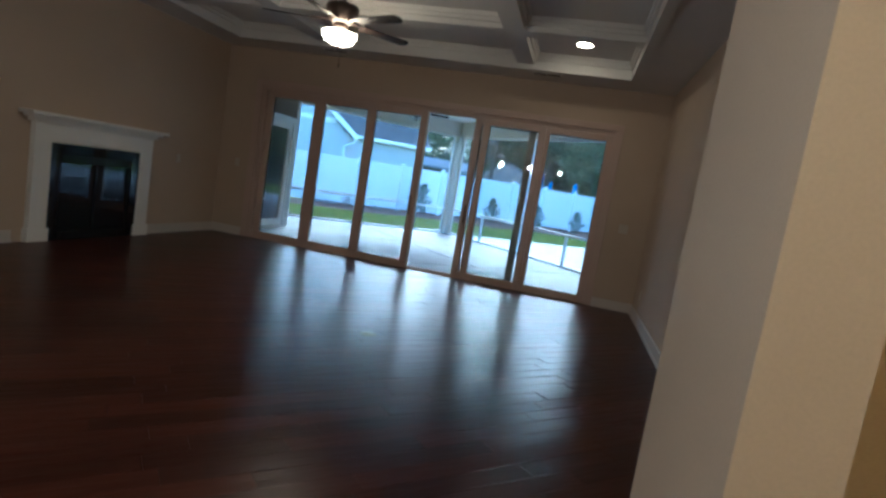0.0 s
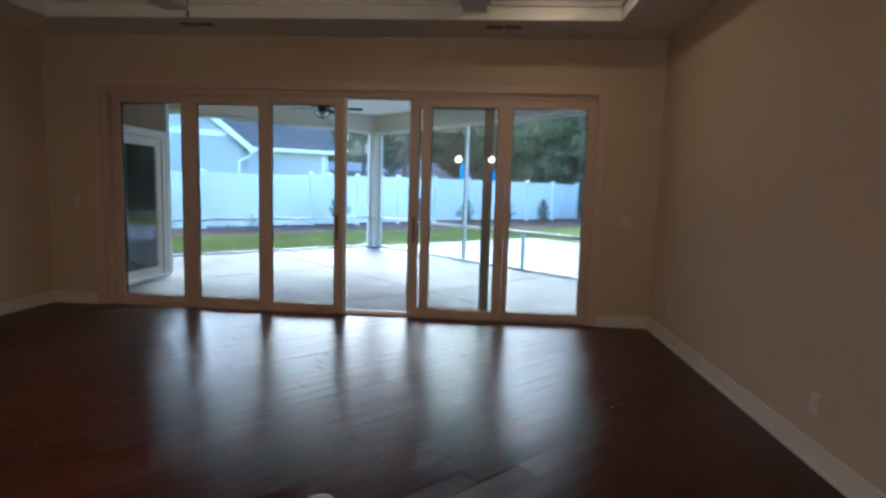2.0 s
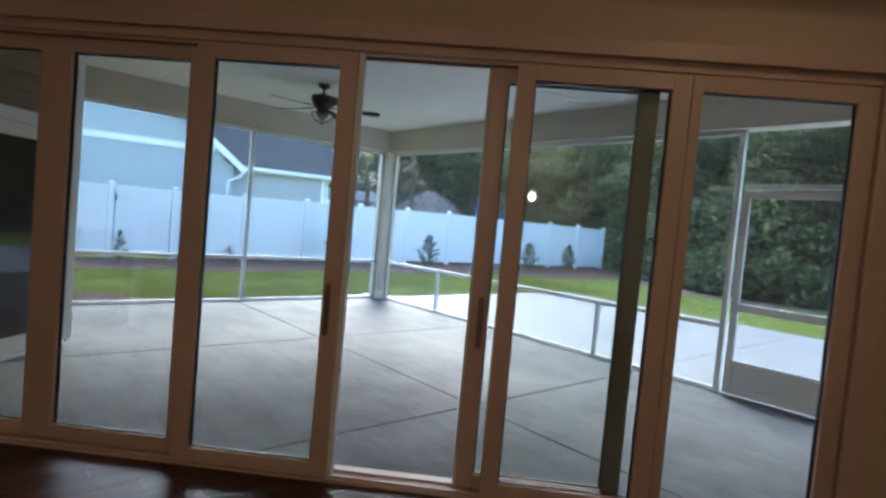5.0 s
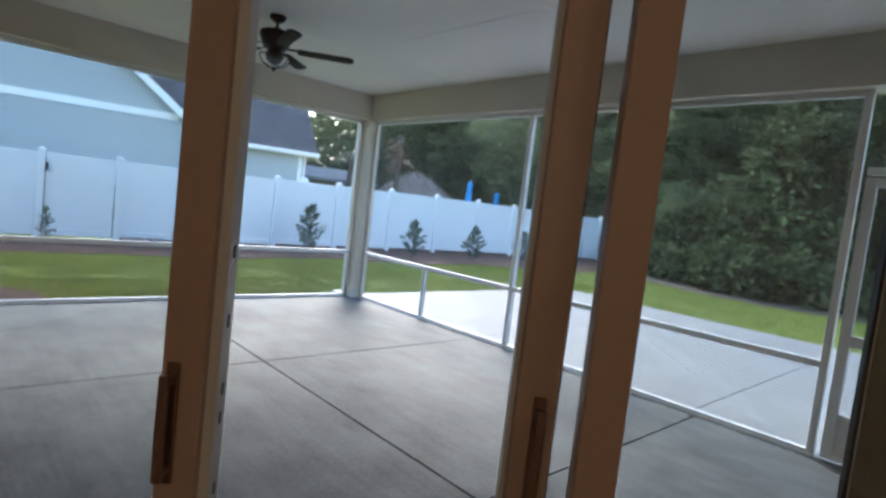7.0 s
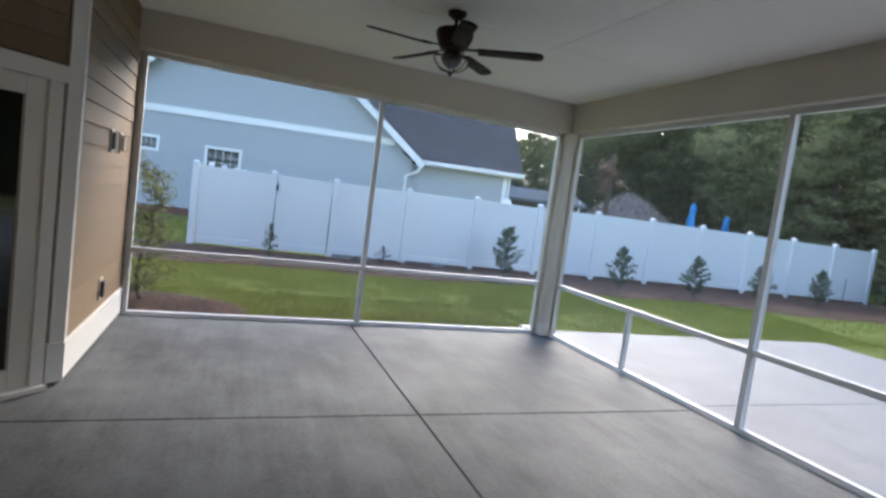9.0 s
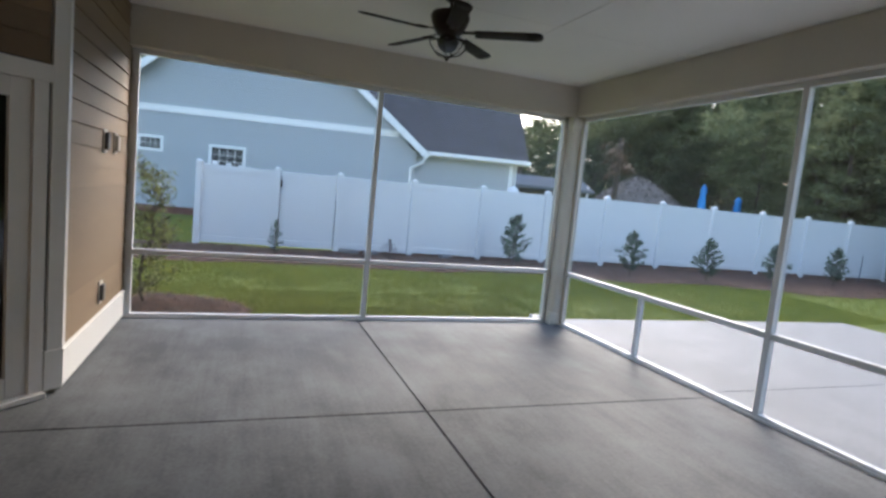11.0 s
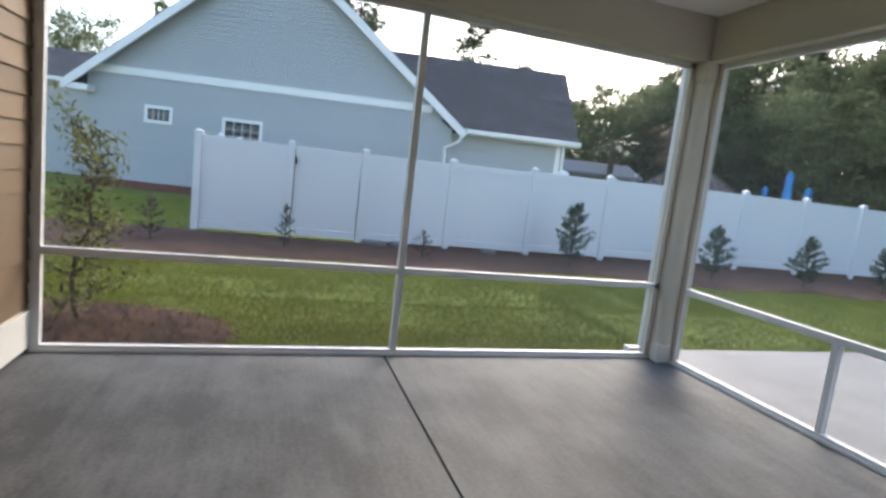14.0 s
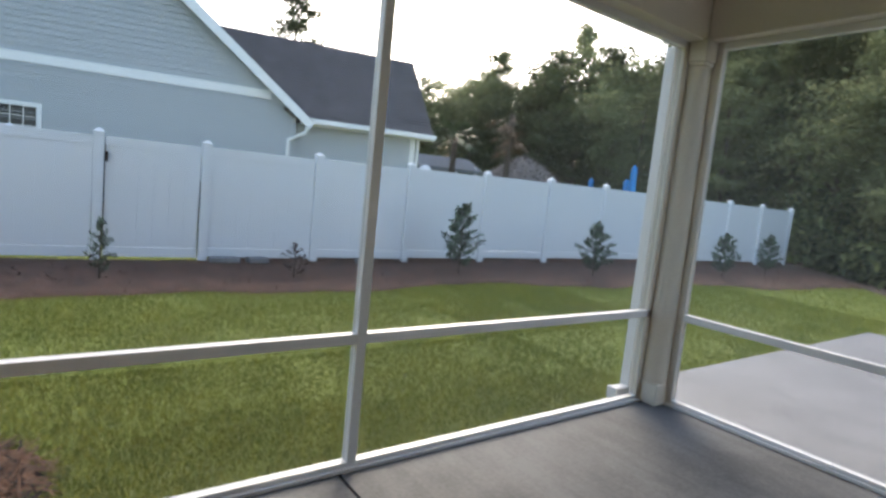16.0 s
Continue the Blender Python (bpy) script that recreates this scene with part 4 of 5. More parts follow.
up = part("gable_wall", lap(GL, GR, 3.66, APEX[1], HY, gable), BLUE, nh)
part("core", boxes((GL, GR, HY + 0.001, HY + 8.5, 0.0, 3.1)), BLUE, nh)
bm = bmesh.new()
roof_z = [(GL, 3.05), (GR, 3.05), (GR, APEX[1] - 0.03 - RS * (GR - APEX[0])), (APEX[0], APEX[1] - 0.03), (GL, APEX[1] - 0.03 - RS * (APEX[0] - GL))]
front, rear = [[bm.verts.new((x, y, z)) for x, z in roof_z] for y in (HY - 0.004, HY + 8.4)]
bm.faces.new(front)
bm.faces.new(rear[::-1])
for k in range(5):
    bm.faces.new((front[k], rear[k], rear[(k + 1) % 5], front[(k + 1) % 5]))
part("gable_core", bm, BLUE, nh)
part("band_board", boxes((GL, GR - 0.7, HY - 0.045, HY, 3.43, 3.66), bevel=0.005), VINYL, nh, "white band board")
part("foundation", boxes((GL - 0.01, GR + 0.01, HY - 0.03, HY + 8.5, -0.2, 0.25)), FOUND, nh, "red brick foundation")
part("corner_board", boxes((GR - 0.14, GR + 0.02, HY - 0.04, HY + 0.1, 0.30, 3.2), bevel=0.005), BLUE, nh)
E0 = 0.45
for s, end in ((1, GR + 0.45), (-1, GL - 0.5)):
    run = abs(end - APEX[0])
    drop = RS * run
    ln, ang = math.hypot(run, drop), math.degrees(math.atan2(drop, run))
    m = Matrix.Translation((APEX[0], HY, APEX[1])) @ pose(0, 0, 0, 0, 0, 0 if s > 0 else 180) @ pose(0, 0, 0, 0, ang, 0)
    y0, y1 = (-E0, 8.9) if s > 0 else (-8.9, E0)
    f0, f1 = (-E0 - 0.03, -E0) if s > 0 else (E0, E0 + 0.03)
    part("roof", boxes((0, ln, y0, y1, 0.0, 0.05)), ROOF, nh, m=m)
    part("rake_board", boxes((0, ln, f0, f1, -0.20, 0.03), bevel=0.004), VINYL, nh, "white rake board", m=m)
    part("soffit", boxes((0, ln, min(y0 if s > 0 else 0.0, 0.0) if s > 0 else 0.0, 0.0 if s > 0 else E0, -0.03, -0.005)), VINYL, nh, m=m)


def neighbour_window(x0, x1, z0, z1, cols, rws):
    w = part("window", boxes((x0, x1, HY - 0.05, HY - 0.023, z0, z0 + 0.1), (x0, x1, HY - 0.05, HY - 0.023, z1 - 0.1, z1), (x0, x0 + 0.1, HY - 0.05, HY - 0.023, z0 + 0.1, z1 - 0.1), (x1 - 0.1, x1, HY - 0.05, HY - 0.023, z0 + 0.1, z1 - 0.1), bevel=0.004), VINYL, nh, "white window casing")
    part("pane", boxes((x0 + 0.1, x1 - 0.1, HY - 0.034, HY - 0.026, z0 + 0.1, z1 - 0.1)), DARKPANE, w)
    bm = bmesh.new()
    for k in range(1, cols):
        x = x0 + 0.1 + (x1 - x0 - 0.2) * k / cols
        box(bm, x - 0.009, x + 0.009, HY - 0.042, HY - 0.0345, z0 + 0.1, z1 - 0.1)
    for k in range(1, rws):
        z = z0 + 0.1 + (z1 - z0 - 0.2) * k / rws
        box(bm, x0 + 0.1, x1 - 0.1, HY - 0.0415, HY - 0.0345, z - 0.009, z + 0.009)
    part("muntins", bm, ALU, w)


neighbour_window(-9.72, -8.88, 2.08, 2.62, 4, 2)
neighbour_window(-7.40, -6.16, 1.62, 2.51, 4, 3)

# lower wing of that house, with its eave towards the garden
WY = 0.2
part("wing_wall", lap(GR, 3.42, 0.25, 2.90, WY), BLUE, nh)
part("wing_core", boxes((GR + 0.02, 3.42, WY + 0.001, WY + 4.6, -0.2, 2.90)), BLUE, nh)
part("corner_board", boxes((3.28, 3.44, WY - 0.04, WY + 0.08, 0.25, 2.90), bevel=0.005), VINYL, nh, "white corner board")
run, rise = 2.6, 2.62
courses = 26
bm = bmesh.new()
for k in range(courses):
    a, b = k / courses, (k + 1) / courses
    xa, xb = [max(-2.6, APEX[0] + (APEX[1] - 3.04 - rise * q) / RS - 0.35) for q in (a, b)]
    pts = [(xa, WY - 0.45 + run * a, 3.04 + rise * a + 0.016), (3.88, WY - 0.45 + run * a, 3.04 + rise * a + 0.016), (3.88, WY - 0.45 + run * b, 3.04 + rise * b), (xb, WY - 0.45 + run * b, 3.04 + rise * b)]
    t = [bm.verts.new(p) for p in pts]
    u = [bm.verts.new((p[0], p[1] + 0.02, p[2] - 0.04)) for p in pts]
    bm.faces.new(t)
    bm.faces.new(u[::-1])
    for i in range(4):
        bm.faces.new((t[i], u[i], u[(i + 1) % 4], t[(i + 1) % 4]))
part("wing_roof", bm, ROOF, nh, "charcoal shingle roof slope")
bm = bmesh.new()
q = [bm.verts.new(p) for p in ((-2.6, WY + 4.8, 3.0), (3.88, WY + 4.8, 3.0), (3.88, WY - 0.45 + run, 3.03 + rise), (-2.6, WY - 0.45 + run, 3.03 + rise))]
bm.faces.new(q)
part("wing_roof_back", bm, ROOF, nh)
bm = bmesh.new()
q = [bm.verts.new(p) for p in ((3.42, WY, 2.9), (3.42, WY + 4.6, 2.9), (3.42, WY - 0.45 + run, 2.9 + rise))]
bm.faces.new(q)
part("wing_gable", bm, BLUE, nh)
part("gutter", boxes((-0.12, 3.92, WY - 0.58, WY - 0.46, 2.91, 3.04), (-0.12, 3.92, WY - 0.47, WY, 2.88, 2.91), bevel=0.006), VINYL, nh, "white gutter")
bm = bmesh.new()
for p, q in (((0.05, WY - 0.52, 2.91), (0.0, WY - 0.5, 2.6)), ((0.0, WY - 0.5, 2.62), (-0.42, HY - 0.09, 2.40)), ((-0.42, HY - 0.09, 2.42), (-0.42, HY - 0.09, 0.3))):
    tube(bm, p, q, 0.05, n=8)
part("downspout", bm, VINYL, nh, "white downspout")
part("downspout", tube(bmesh.new(), (3.5, WY - 0.12, 2.9), (3.5, WY - 0.12, 0.3), 0.05, n=8), VINYL, nh, "white downspout")
part("eave_return", boxes((GL - 0.56, GL + 0.22, HY - E0 + 0.005, HY + 0.3, APEX[1] - RS * (APEX[0] - GL + 0.5) - 0.2, APEX[1] - RS * (APEX[0] - GL + 0.5) - 0.02), bevel=0.006), VINYL, nh, "white boxed eave")
# the low roof seen past the gable on the other side
part("side_roof", boxes((-20, -11.6, 0, 1.9, 0.0, 0.06)), ROOF, nh, m=pose(0, 2.6, 3.35, 36, 0, 0))
part("gutter", boxes((-20, -11.5, 2.48, 2.6, 3.22, 3.36), bevel=0.006), VINYL, nh, "white gutter")
part("side_wall", boxes((-20, -11.5, HY + 3.0, HY + 8, 0, 3.3)), BLUE, nh)

# carport roof, thatched hut and closed umbrellas behind the fence
cp = thing("carport", pose(22.7, 33.15, 0, 0, 0, -12.5), "low grey metal patio roof on posts beyond the fence", "patio roof")
bm = boxes((-9.0, 0.0, 0.0, 1.15, 0.0, 0.04), bevel=0.006)
for v in bm.verts:
    v.co.x -= 0.35 * v.co.y * ease(-1, 0, v.co.x)
part("roof_panel", bm, METALROOF, cp, m=pose(0, 0, 2.46, 30, 0, 0))
part("roof_flat", boxes((-9.0, -0.4, 0.98, 3.0, 2.98, 3.03), bevel=0.006), METALROOF, cp)
part("fascia", boxes((-9.0, 0.02, -0.04, 0.0, 2.34, 2.50), bevel=0.01), METALROOF, cp)
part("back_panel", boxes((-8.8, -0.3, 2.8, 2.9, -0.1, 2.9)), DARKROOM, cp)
for x, y in ((-8.7, 0.2), (-4.5, 0.2), (-0.3, 0.2), (-0.3, 2.6)):
    part("post", boxes((x - 0.05, x + 0.05, y - 0.05, y + 0.05, -0.1, 2.7)), VINYL, cp)


def hut(x, y, r, z0, z1):
    rng = np.random.default_rng(8)
    ob = thing("thatched_hut", pose(x, y, 0), "round hut with a weathered brown thatch roof", "thatched hut")
    prof = [(r * (1 - t) ** 0.75 + 0.02, z0 + (z1 - z0) * t) for t in np.linspace(0, 1, 8)]
    part("roof", lathe(bmesh.new(), prof, 20), THATCH, ob)
    n = 1800
    t, a = rng.uniform(0, 1, n) ** 1.3, rng.uniform(0, 2 * math.pi, n)
    rr = r * (1 - t) ** 0.75 + 0.06
    c = np.stack([rr * np.cos(a), rr * np.sin(a), z0 + (z1 - z0) * t], 1)
    part("thatch", quads("thatch", c, 0.10, rng, THATCH), THATCH, ob)
    for k in range(6):
        b = math.radians(60 * k)
        part("pole", tube(bmesh.new(), (0.8 * r * math.cos(b), 0.8 * r * math.sin(b), 0), (0.8 * r * math.cos(b), 0.8 * r * math.sin(b), z0 + 0.3), 0.07), BARK, ob)


hut(25.9, 33.6, 2.5, 2.0, 3.62)


def umbrella(x, y, top, wide):
    ob = thing("patio_umbrella", pose(x, y, 0), "closed bright blue patio umbrella", "umbrella", "closed umbrellas beyond the fence")
    part("pole", tube(bmesh.new(), (0, 0, -0.1), (0, 0, top), 0.025), ALU, ob)
    bm = lathe(bmesh.new(), [(0.01, top + 0.05), (0.10, top - 0.02), (0.19, top - 0.12), (0.17, top - 0.3), (0.25, top - 0.9), (0.27, top - 1.35), (0.2, top - 1.45), (0.0, top - 1.4)], 16)
    for v in bm.verts:
        a = math.atan2(v.co.y, v.co.x)
        f = wide * (1 + 0.22 * math.sin(8 * a))
        v.co.x *= f
        v.co.y *= f
    part("canopy", bm, CANVAS, ob)


umbrella(18.32, 21.23, 2.62, 0.5)
umbrella(27.28, 27.96, 2.75, 0.8)
umbrella(26.09, 29.08, 2.64, 0.7)


for k, (x, w) in enumerate(((7.25, 0.22), (7.75, 0.16), (9.6, 0.14))):
    solid("paver", boxes((-w, w, -0.1, 0.1, 0, 0.09), bevel=0.012), PATIO, "pale concrete paver lying at the foot of the fence", "paver", pose(x, fence_at(x)[0] - 0.28, ground_z(x, 20.5) + 0.03, 0, 0, 7 * k - 4), "pavers at the fence")
stake = thing("garden_stake", pose(23.4, 19.5, ground_z(23.4, 19.5)), "thin grey metal garden stake in the bed", "stake")
part("rod", tube(bmesh.new(), (0, 0, -0.1), (0.02, 0, 0.85), 0.014), METALROOF, stake)
dish = thing("satellite_dish", pose(13.12, 23.95, 0), "small white satellite dish on a pole behind the fence", "satellite dish")
part("pole", tube(bmesh.new(), (0, 0, -0.1), (0, 0, 1.82), 0.03), METALROOF, dish)
part("reflector", lathe(bmesh.new(), [(0.0, 0.0), (0.12, 0.012), (0.22, 0.045), (0.28, 0.085), (0.28, 0.095), (0.0, 0.02)], 20), VINYL, dish, m=pose(0, 0, 1.86, 70, 0, -30) @ Matrix.Scale(0.62, 4))


# ---- plants ----
def shrub(x, y, h, w, material, label, seed, thin=False):
    rng = np.random.default_rng(seed)
    ob = thing("shrub", pose(x, y, ground_z(x, y) + 0.02), label, "shrub")
    bm = tube(bmesh.new(), (0, 0, -0.04), (0, 0, h * 0.9), 0.016, 0.004, 6)
    cs = []
    for k in range(34 if not thin else 18):
        t = (k + 0.5) / (34 if not thin else 18)
        z = h * (0.12 + 0.82 * t)
        a = k * 2.399 + rng.normal(0, 0.3)
        r = w * (1 - t) ** 0.7 * (0.85 + 0.5 * rng.random()) * (0.42 + 0.58 * min(1, 3 * t))
        tip = np.array([r * math.cos(a), r * math.sin(a), z + 0.16 * h * (0.5 + rng.random() * 0.5)])
        tube(bm, (0, 0, z), tuple(tip), 0.006, 0.002, 4)
        m = 54 if not thin else 20
        f = rng.uniform(0.25, 1.08, m)[:, None]
        cs.append(np.array([0, 0, z]) + f * (tip - np.array([0, 0, z])) + rng.normal(0, 0.022 * (h / 1.1), (m, 3)))
    part("stem", bm, BARK, ob)
    part("foliage", quads("foliage", np.concatenate(cs), 0.030 * (h / 1.1) ** 0.5, rng, material, 1.3, up=0.9), material, ob)
    return ob


for k, (x, y, h, w) in enumerate([(10.87, 19.2, 1.20, 0.44), (13.75, 18.6, 1.02, 0.42), (15.85, 18.3, 1.0, 0.41), (18.1, 18.25, 1.02, 0.41), (20.55, 18.35, 1.0, 0.41)]):
    shrub(x, y, h, w, SHRUB, "young dark green conical shrub in the pine straw bed", 20 + k)
shrub(5.53, 19.3, 0.70, 0.19, SHRUB, "small thin grey-green shrub by the gate", 40, True)
shrub(7.89, 19.2, 0.50, 0.24, RED, "low reddish twiggy shrub in the bed", 41, True)
shrub(3.5, 19.4, 0.65, 0.30, RED, "small brownish shrub in the bed", 42, True)
shrub(1.2, 19.3, 0.8, 0.30, SHRUB, "small dark green shrub in the bed", 43)


def sapling(x, y, h):
    rng = np.random.default_rng(60)
    ob = thing("sapling", pose(x, y, ground_z(x, y) + 0.06), "sparse young tree with small yellow-green leaves", "young tree")
    bm = bmesh.new()
    cs, p = [], np.array([0.0, 0.0, -0.06])
    for k in range(7):
        q = p + np.array([rng.normal(0, 0.05), rng.normal(0, 0.05), h / 7])
        tube(bm, tuple(p), tuple(q), 0.02 - 0.0022 * k, 0.018 - 0.0022 * k, 6)
        for j in range(4):
            a = rng.uniform(0, 6.28)
            ln = rng.uniform(0.16, 0.42) * (1 - 0.07 * k)
            tip = q + np.array([ln * math.cos(a), ln * math.sin(a), rng.uniform(-0.05, 0.3)])
            tube(bm, tuple(q), tuple(tip), 0.006, 0.002, 4)
            f = rng.uniform(0.2, 1.1, 80)[:, None]
            cs.append(q + f * (tip - q) + rng.normal(0, 0.06, (80, 3)))
        p = q
    part("trunk", bm, BARK, ob)
    part("crown", quads("crown", np.concatenate(cs), 0.023, rng, SPARSE, 1.4), SPARSE, ob)


sapling(3.88, 14.85, 1.5)


def tree_meshes(kind, seed):
    """Trunk with limbs, and a crown of leaf clumps round the limb ends."""
    rng = np.random.default_rng(seed)
    bm, cs = bmesh.new(), []
    h = 15.0
    if kind == "pine":
        p = np.array([0.0, 0.0, -0.3])
        for k in range(8):
            q = p + np.array([rng.normal(0, 0.10), rng.normal(0, 0.10), h / 8])
            tube(bm, tuple(p), tuple(q), 0.20 * (1 - k / 9), 0.20 * (1 - (k + 1) / 9), 7)
            p = q
        for k in range(34):
            t = 0.16 + 0.84 * (k / 34)
            z = h * t
            a = k * 2.4 + rng.normal(0, 0.4)
            ln = (0.5 + 2.6 * (1 - t) ** 0.6) * rng.uniform(0.6, 1.15)
            tip = np.array([ln * math.cos(a), ln * math.sin(a), z + rng.uniform(-0.2, 0.9)])
            tube(bm, (0, 0, z), tuple(tip), 0.035, 0.01, 4)
            for j in range(5):
                c = np.array([0, 0, z]) + (tip - np.array([0, 0, z])) * rng.uniform(0.35, 1.1) + rng.normal(0, 0.22, 3)
                cs.append(c + rng.normal(0, 1, (34, 3)) * np.array([0.30, 0.30, 0.17]))
        size, tall = 0.15, 1.3
    else:
        top = []
        p = np.array([0.0, 0.0, -0.3])
        for k in range(5):
            q = p + np.array([rng.normal(0, 0.22), rng.normal(0, 0.22), h * 0.11])
            tube(bm, tuple(p), tuple(q), 0.24 * (1 - k / 8), 0.24 * (1 - (k + 1) / 8), 7)
            p = q
            for j in range(4):
                a = rng.uniform(0, 6.28)
                ln = rng.uniform(1.4, 3.4)
                tip = q + np.array([ln * math.cos(a), ln * math.sin(a), rng.uniform(0.4, 4.0)])
                tube(bm, tuple(q), tuple(tip), 0.07, 0.02, 5)
                top.append(tip)
        for j in range(12):
            top.append(p + np.array([rng.normal(0, 1.5), rng.normal(0, 1.5), rng.uniform(0.5, 5.0)]))
        for tip in top:
            for j in range(7):
                c = tip + rng.normal(0, 0.62, 3)
                cs.append(c + rng.normal(0, 1, (34, 3)) * np.array([0.42, 0.42, 0.28]))
        size, tall = 0.17, 1.0
    return mesh_of("trunk", bm, BARK), quads("crown", np.concatenate(cs), size, rng, LEAF, tall)


def wood_edge(y):
    """Where the lawn ends and the woods begin, by distance along the fence side."""
    return 21.4 + 0.35 * math.sin(0.9 * y) + 3.2 * ease(14.5, 19.5, y) + 5.5 * ease(19.6, 20.4, y) + 0.9 * max(0, y - 20)


def woods():
    rng = random.Random(11)
    kinds = [tree_meshes(k, s) for k, s in (("pine", 1), ("pine", 2), ("pine", 6), ("oak", 3), ("oak", 4), ("oak", 5))]
    spots = []

    def row(n, y0, step, x0, x1, s0, s1):
        for k in range(n):
            y = y0 + step * k + rng.uniform(-0.45, 0.45) * step
            spots.append((wood_edge(min(y, 19.4)) + rng.uniform(x0, x1), y, rng.uniform(s0, s1)))

    row(13, -5, 1.9, 2.6, 4.6, 0.26, 0.40)
    row(13, -7, 2.2, 6.0, 9.0, 0.52, 0.72)
    row(12, -9, 2.8, 11.0, 14.5, 0.80, 1.02)
    row(11, -11, 3.6, 19.0, 24.0, 1.0, 1.25)
    for k in range(15):
        spots.append((17 + 2.6 * k + rng.uniform(-1, 1), 47 + rng.uniform(-2, 4), (0.46 + 0.16 * rng.random()) * (1 + 0.35 * ease(24, 40, 17 + 2.6 * k))))
    for k in range(13):
        spots.append((12 + 3.6 * k + rng.uniform(-1, 1), 55 + rng.uniform(-2, 4), (0.52 + 0.2 * rng.random()) * (1 + 0.4 * ease(24, 42, 12 + 3.6 * k))))
    spots += [(9.5, 44, 0.86), (-6, 46, 0.62), (-2, 52, 0.7), (19.6, 52.5, 1.0), (36, 36.5, 0.84), (39, 33, 0.9), (42, 38, 0.9), (35, 40.5, 0.78), (44, 31, 0.92), (38, 38.5, 0.82), (35.5, 32, 0.66), (33.5, 28, 0.6), (36, 25, 0.64), (39, 28.5, 0.78), (32, 36, 0.5)]
    spots += [(41, 23.5, 0.9), (29.5, 20.2, 0.52), (31.5, 22.5, 0.64), (33.5, 20, 0.74), (36.5, 21.5, 0.84), (30.5, 25, 0.56), (34, 17.5, 0.76), (38, 18.5, 0.92), (28, 18, 0.5), (37, 27, 0.85), (41, 30, 1.0), (46, 34, 1.3), (34.5, 24.5, 0.7), (43, 27, 1.22), (48, 30, 1.36), (50, 26, 1.36), (45, 22, 1.25), (52, 33, 1.4), (41, 20, 1.12), (44, 17, 1.2), (32, 27.5, 0.55), (38.5, 31, 0.95), (47.5, 38, 1.25), (36.5, 29.5, 0.82), (31, 30, 0.5), (40, 25.5, 0.95), (33, 33, 0.6)]
    for k in range(8):
        spots.append((31 + 1.9 * k + rng.uniform(-1, 1), 44 - 1.1 * k + rng.uniform(-1, 1), 0.54 + 0.2 * rng.random()))
    for k in range(10):
        spots.append((50 + rng.uniform(-3, 6), 20 + 3.4 * k + rng.uniform(-1, 1), 0.7 + 0.3 * rng.random()))
    spots += [(32.3, 48.6, 0.74), (34.7, 46.6, 0.82), (36.4, 43.7, 0.92), (40, 42.8, 1.02), (41.4, 39.7, 0.98), (42.5, 36.6, 0.92)]
    for x, y, s in spots:
        trunk, crown = rng.choice(kinds)
        if (x, y) in ((9.5, 44), (19.6, 52.5)):
            trunk, crown = kinds[0]
        wide = 1.0 + 0.35 * (s < 0.6)
        m = pose(x, y, ground_z(x, y), 0, 0, rng.uniform(0, 360)) @ Matrix.Diagonal((s * wide * rng.uniform(0.9, 1.2), s * wide * rng.uniform(0.9, 1.2), s, 1))
        ob = thing("tree", m, "tall dark green woodland tree", "tree", "trees at the edge of the woods")
        part("trunk", trunk, BARK, ob)
        part("crown", crown, LEAF, ob)
    gen = np.random.default_rng(12)
    cs = []
    for k in range(640):
        if k >= 540:
            y = gen.uniform(-6, 19.2)
            x = wood_edge(y) + gen.uniform(0.5, 1.5)
            w, h = gen.uniform(0.4, 0.9), gen.uniform(0.5, 1.5)
        elif k >= 430:
            x, y = gen.uniform(13, 32), 43 + gen.uniform(-2, 4)
        elif k >= 300:
            f = gen.uniform(0, 1)
            x, y = 35 + 12 * f + gen.uniform(-2, 4), 17 + 26 * f + gen.uniform(-2, 2)
        elif k < 210:
            y = gen.uniform(-8, 30)
            x = wood_edge(y) + gen.uniform(1.6, 7.0)
        else:
            x, y = gen.uniform(22, 44), 44 + gen.uniform(-2, 3)
        if k < 540:
            w, h = gen.uniform(0.8, 1.7), gen.uniform(1.0, 3.6) * (1.8 if k >= 300 else 1) * (1.15 if k >= 430 else 1)
        n = 230
        v = gen.normal(size=(n, 3))
        v /= np.linalg.norm(v, axis=1)[:, None]
        r = gen.uniform(0.55, 1.05, n)[:, None] * (1 + 0.25 * np.sin(5 * v[:, :1]) * np.sin(4 * v[:, 1:2] + k))
        cs.append(np.array([x, y, ground_z(x, y) + h * 0.55]) + v * r * np.array([w, w, h * 0.6]))
    solid("undergrowth", quads("undergrowth", np.concatenate(cs), 0.15, gen, SCRUB), SCRUB, "dense dark green undergrowth below the trees", "undergrowth", kind="stuff")
    ys = list(np.arange(-12, 30, 0.5))
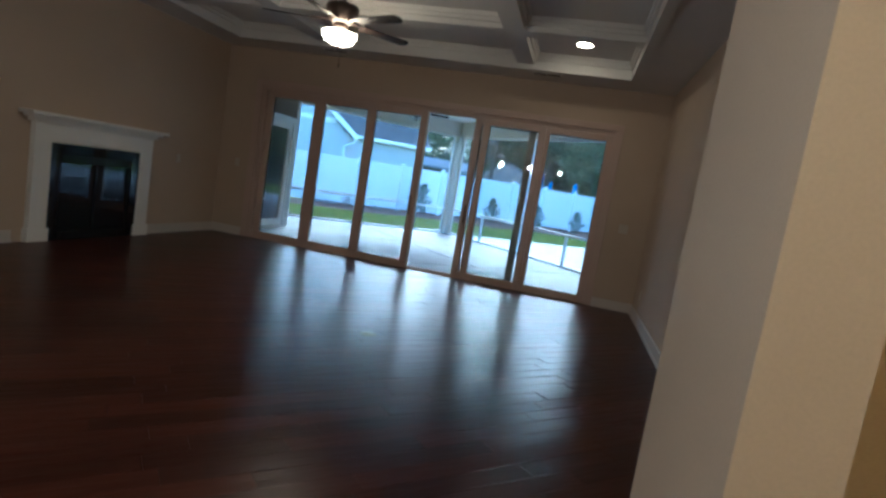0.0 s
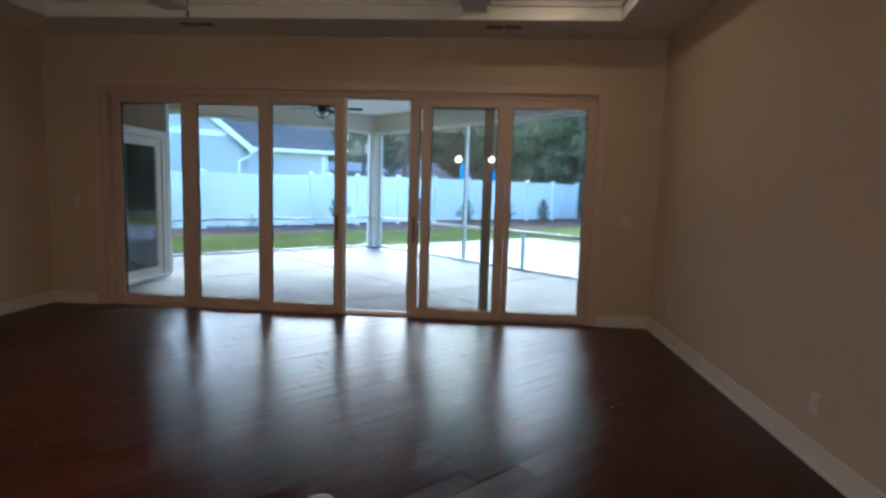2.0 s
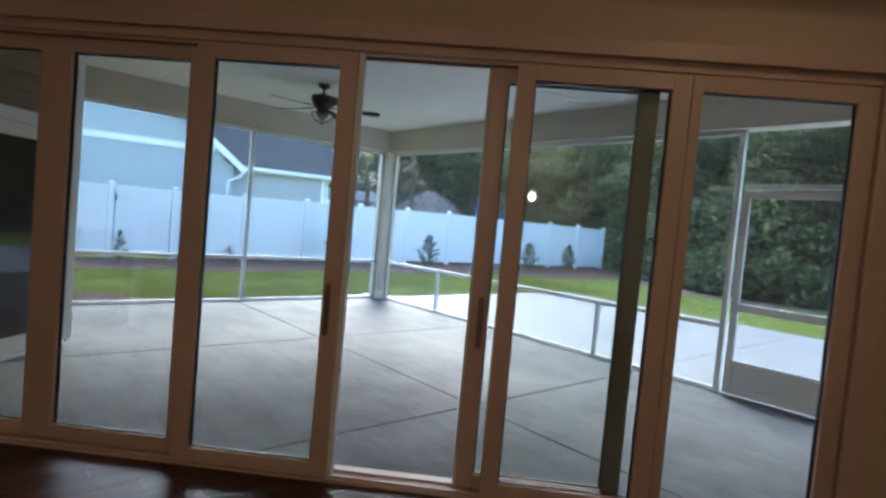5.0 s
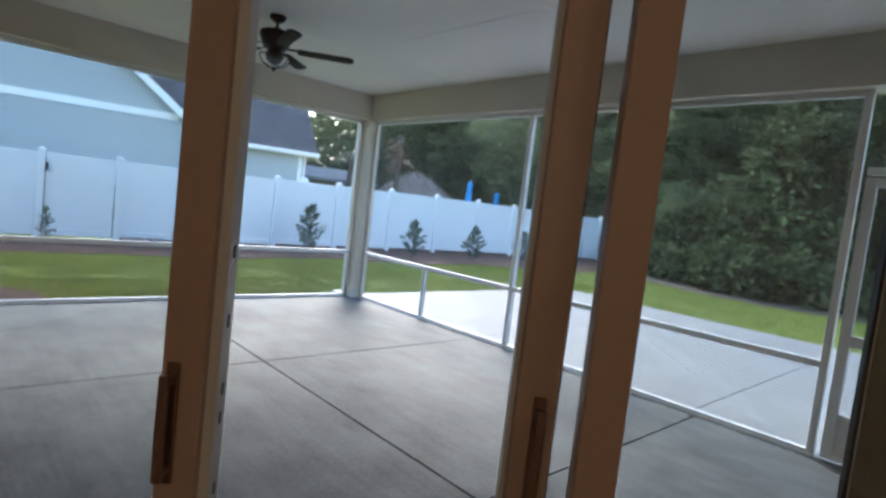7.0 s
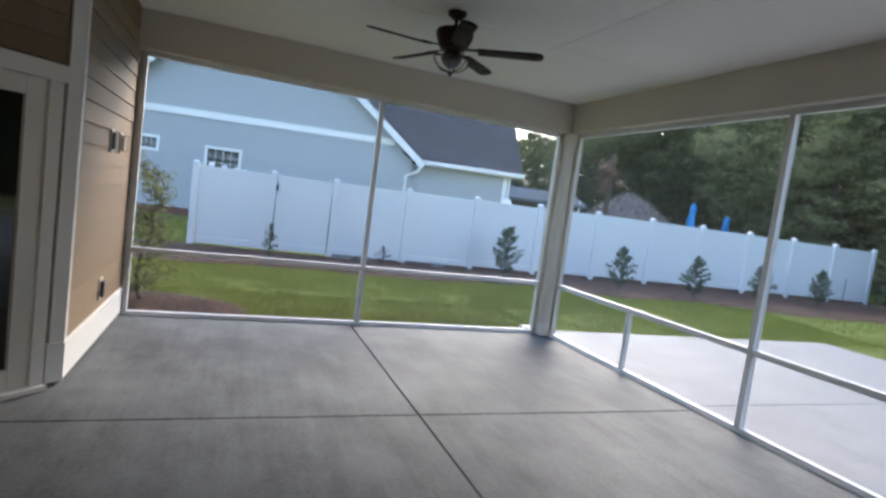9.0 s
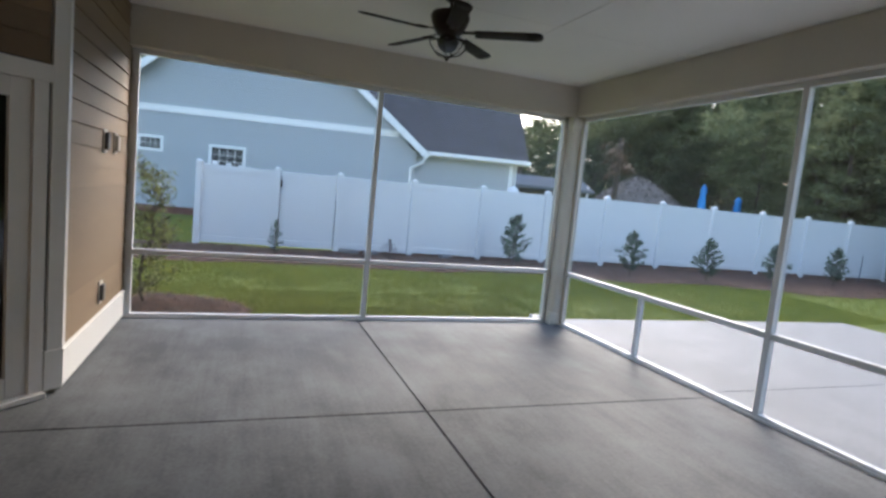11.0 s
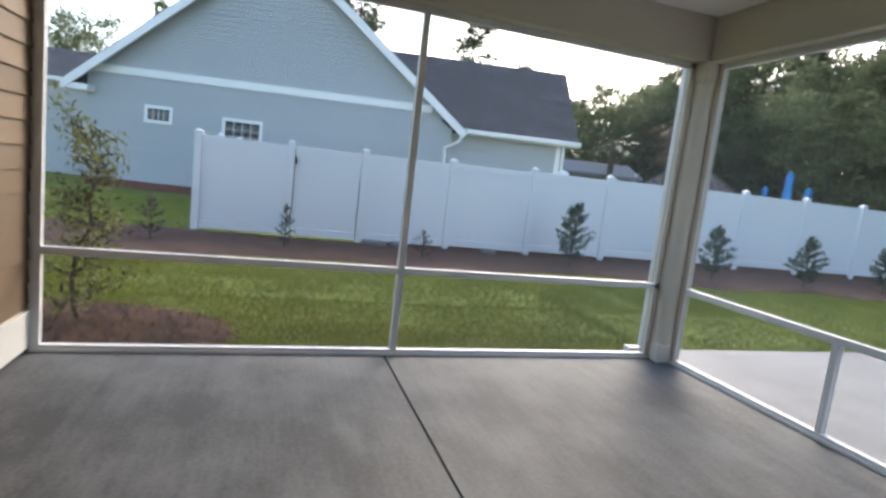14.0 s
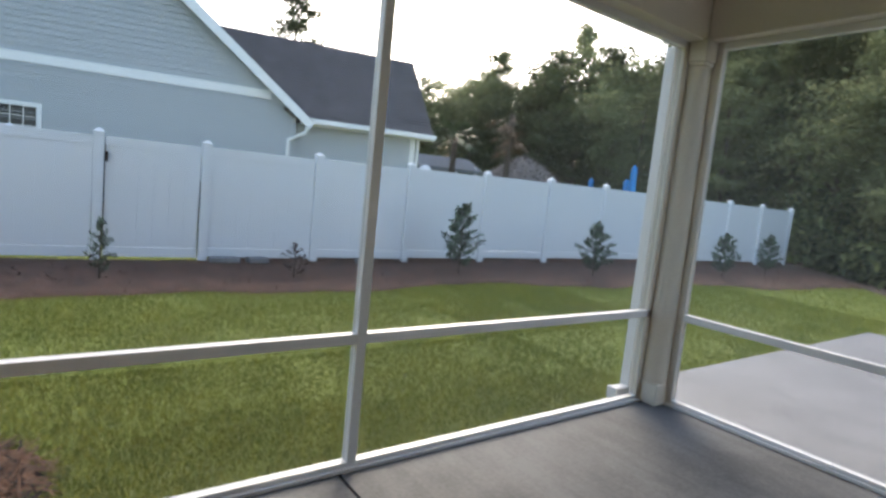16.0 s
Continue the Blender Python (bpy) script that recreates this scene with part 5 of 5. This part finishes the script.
    strip = [(wood_edge(y) + d + 0.12 * math.sin(2.7 * y), y, j) for y in ys for j, d in enumerate((-0.7, -0.5, 0.6, 3.0, 9.0))]
    verts = [(x, y, ground_z(x, y) + (0.0 if j == 0 else 0.045) + 0.03 * noise.noise((x * 1.6, y * 1.6, 3))) for x, y, j in strip]
    faces = [(i * 5 + j, i * 5 + j + 1, (i + 1) * 5 + j + 1, (i + 1) * 5 + j) for i in range(len(ys) - 1) for j in range(4)]
    me = mesh_from("woodland_floor", verts, faces, LITTER)
    me.shade_smooth()
    solid("woodland_floor", me, LITTER, "brown leaf litter along the edge of the woods", "leaf litter", kind="structure")


def palm(x, y, h, dry):
    rng = np.random.default_rng(int(h * 10))
    ob = thing("palm_tree", pose(x, y, 0), "palm with drooping dry brown fronds" if dry else "green fan palm beyond the fence", "palm tree")
    part("trunk", tube(bmesh.new(), (0, 0, -0.1), (0.1, 0, h), 0.17, 0.13, 9), BARK, ob)
    vs, fs = [], []
    for k in range(46):
        a = rng.uniform(0, 6.28)
        el = rng.uniform(-1.2, -0.3) if dry else rng.uniform(-0.5, 1.2)
        ln = rng.uniform(0.9, 1.6)
        d = np.array([math.cos(a) * math.cos(el), math.sin(a) * math.cos(el), math.sin(el)])
        side = np.array([-math.sin(a), math.cos(a), 0])
        base = np.array([0.1, 0, h - (rng.uniform(0, 1.3) if dry else 0)])
        for j in range(9):
            f = (j - 4) / 4
            t = base + d * ln * (1 - 0.25 * abs(f)) + side * f * ln * 0.45 - np.array([0, 0, 0.15 * ln])
            m = base + d * ln * 0.55
            i = len(vs)
            vs += [m - side * 0.01, t, m + side * 0.03 + d * 0.05]
            fs.append((i, i + 1, i + 2))
        i = len(vs)
        vs += [base, base + d * ln * 0.6 + side * 0.02, base + d * ln * 0.6 - side * 0.02]
        fs.append((i, i + 1, i + 2))
    part("fronds", mesh_from("fronds", vs, fs, DRY if dry else PALM), PALM, ob)


palm(22.8, 31.6, 5.3, True)
palm(20.6, 33.0, 3.9, False)
palm(19.4, 36.0, 3.6, False)

woods()
scatter_straw()
scatter_grass()
planks()
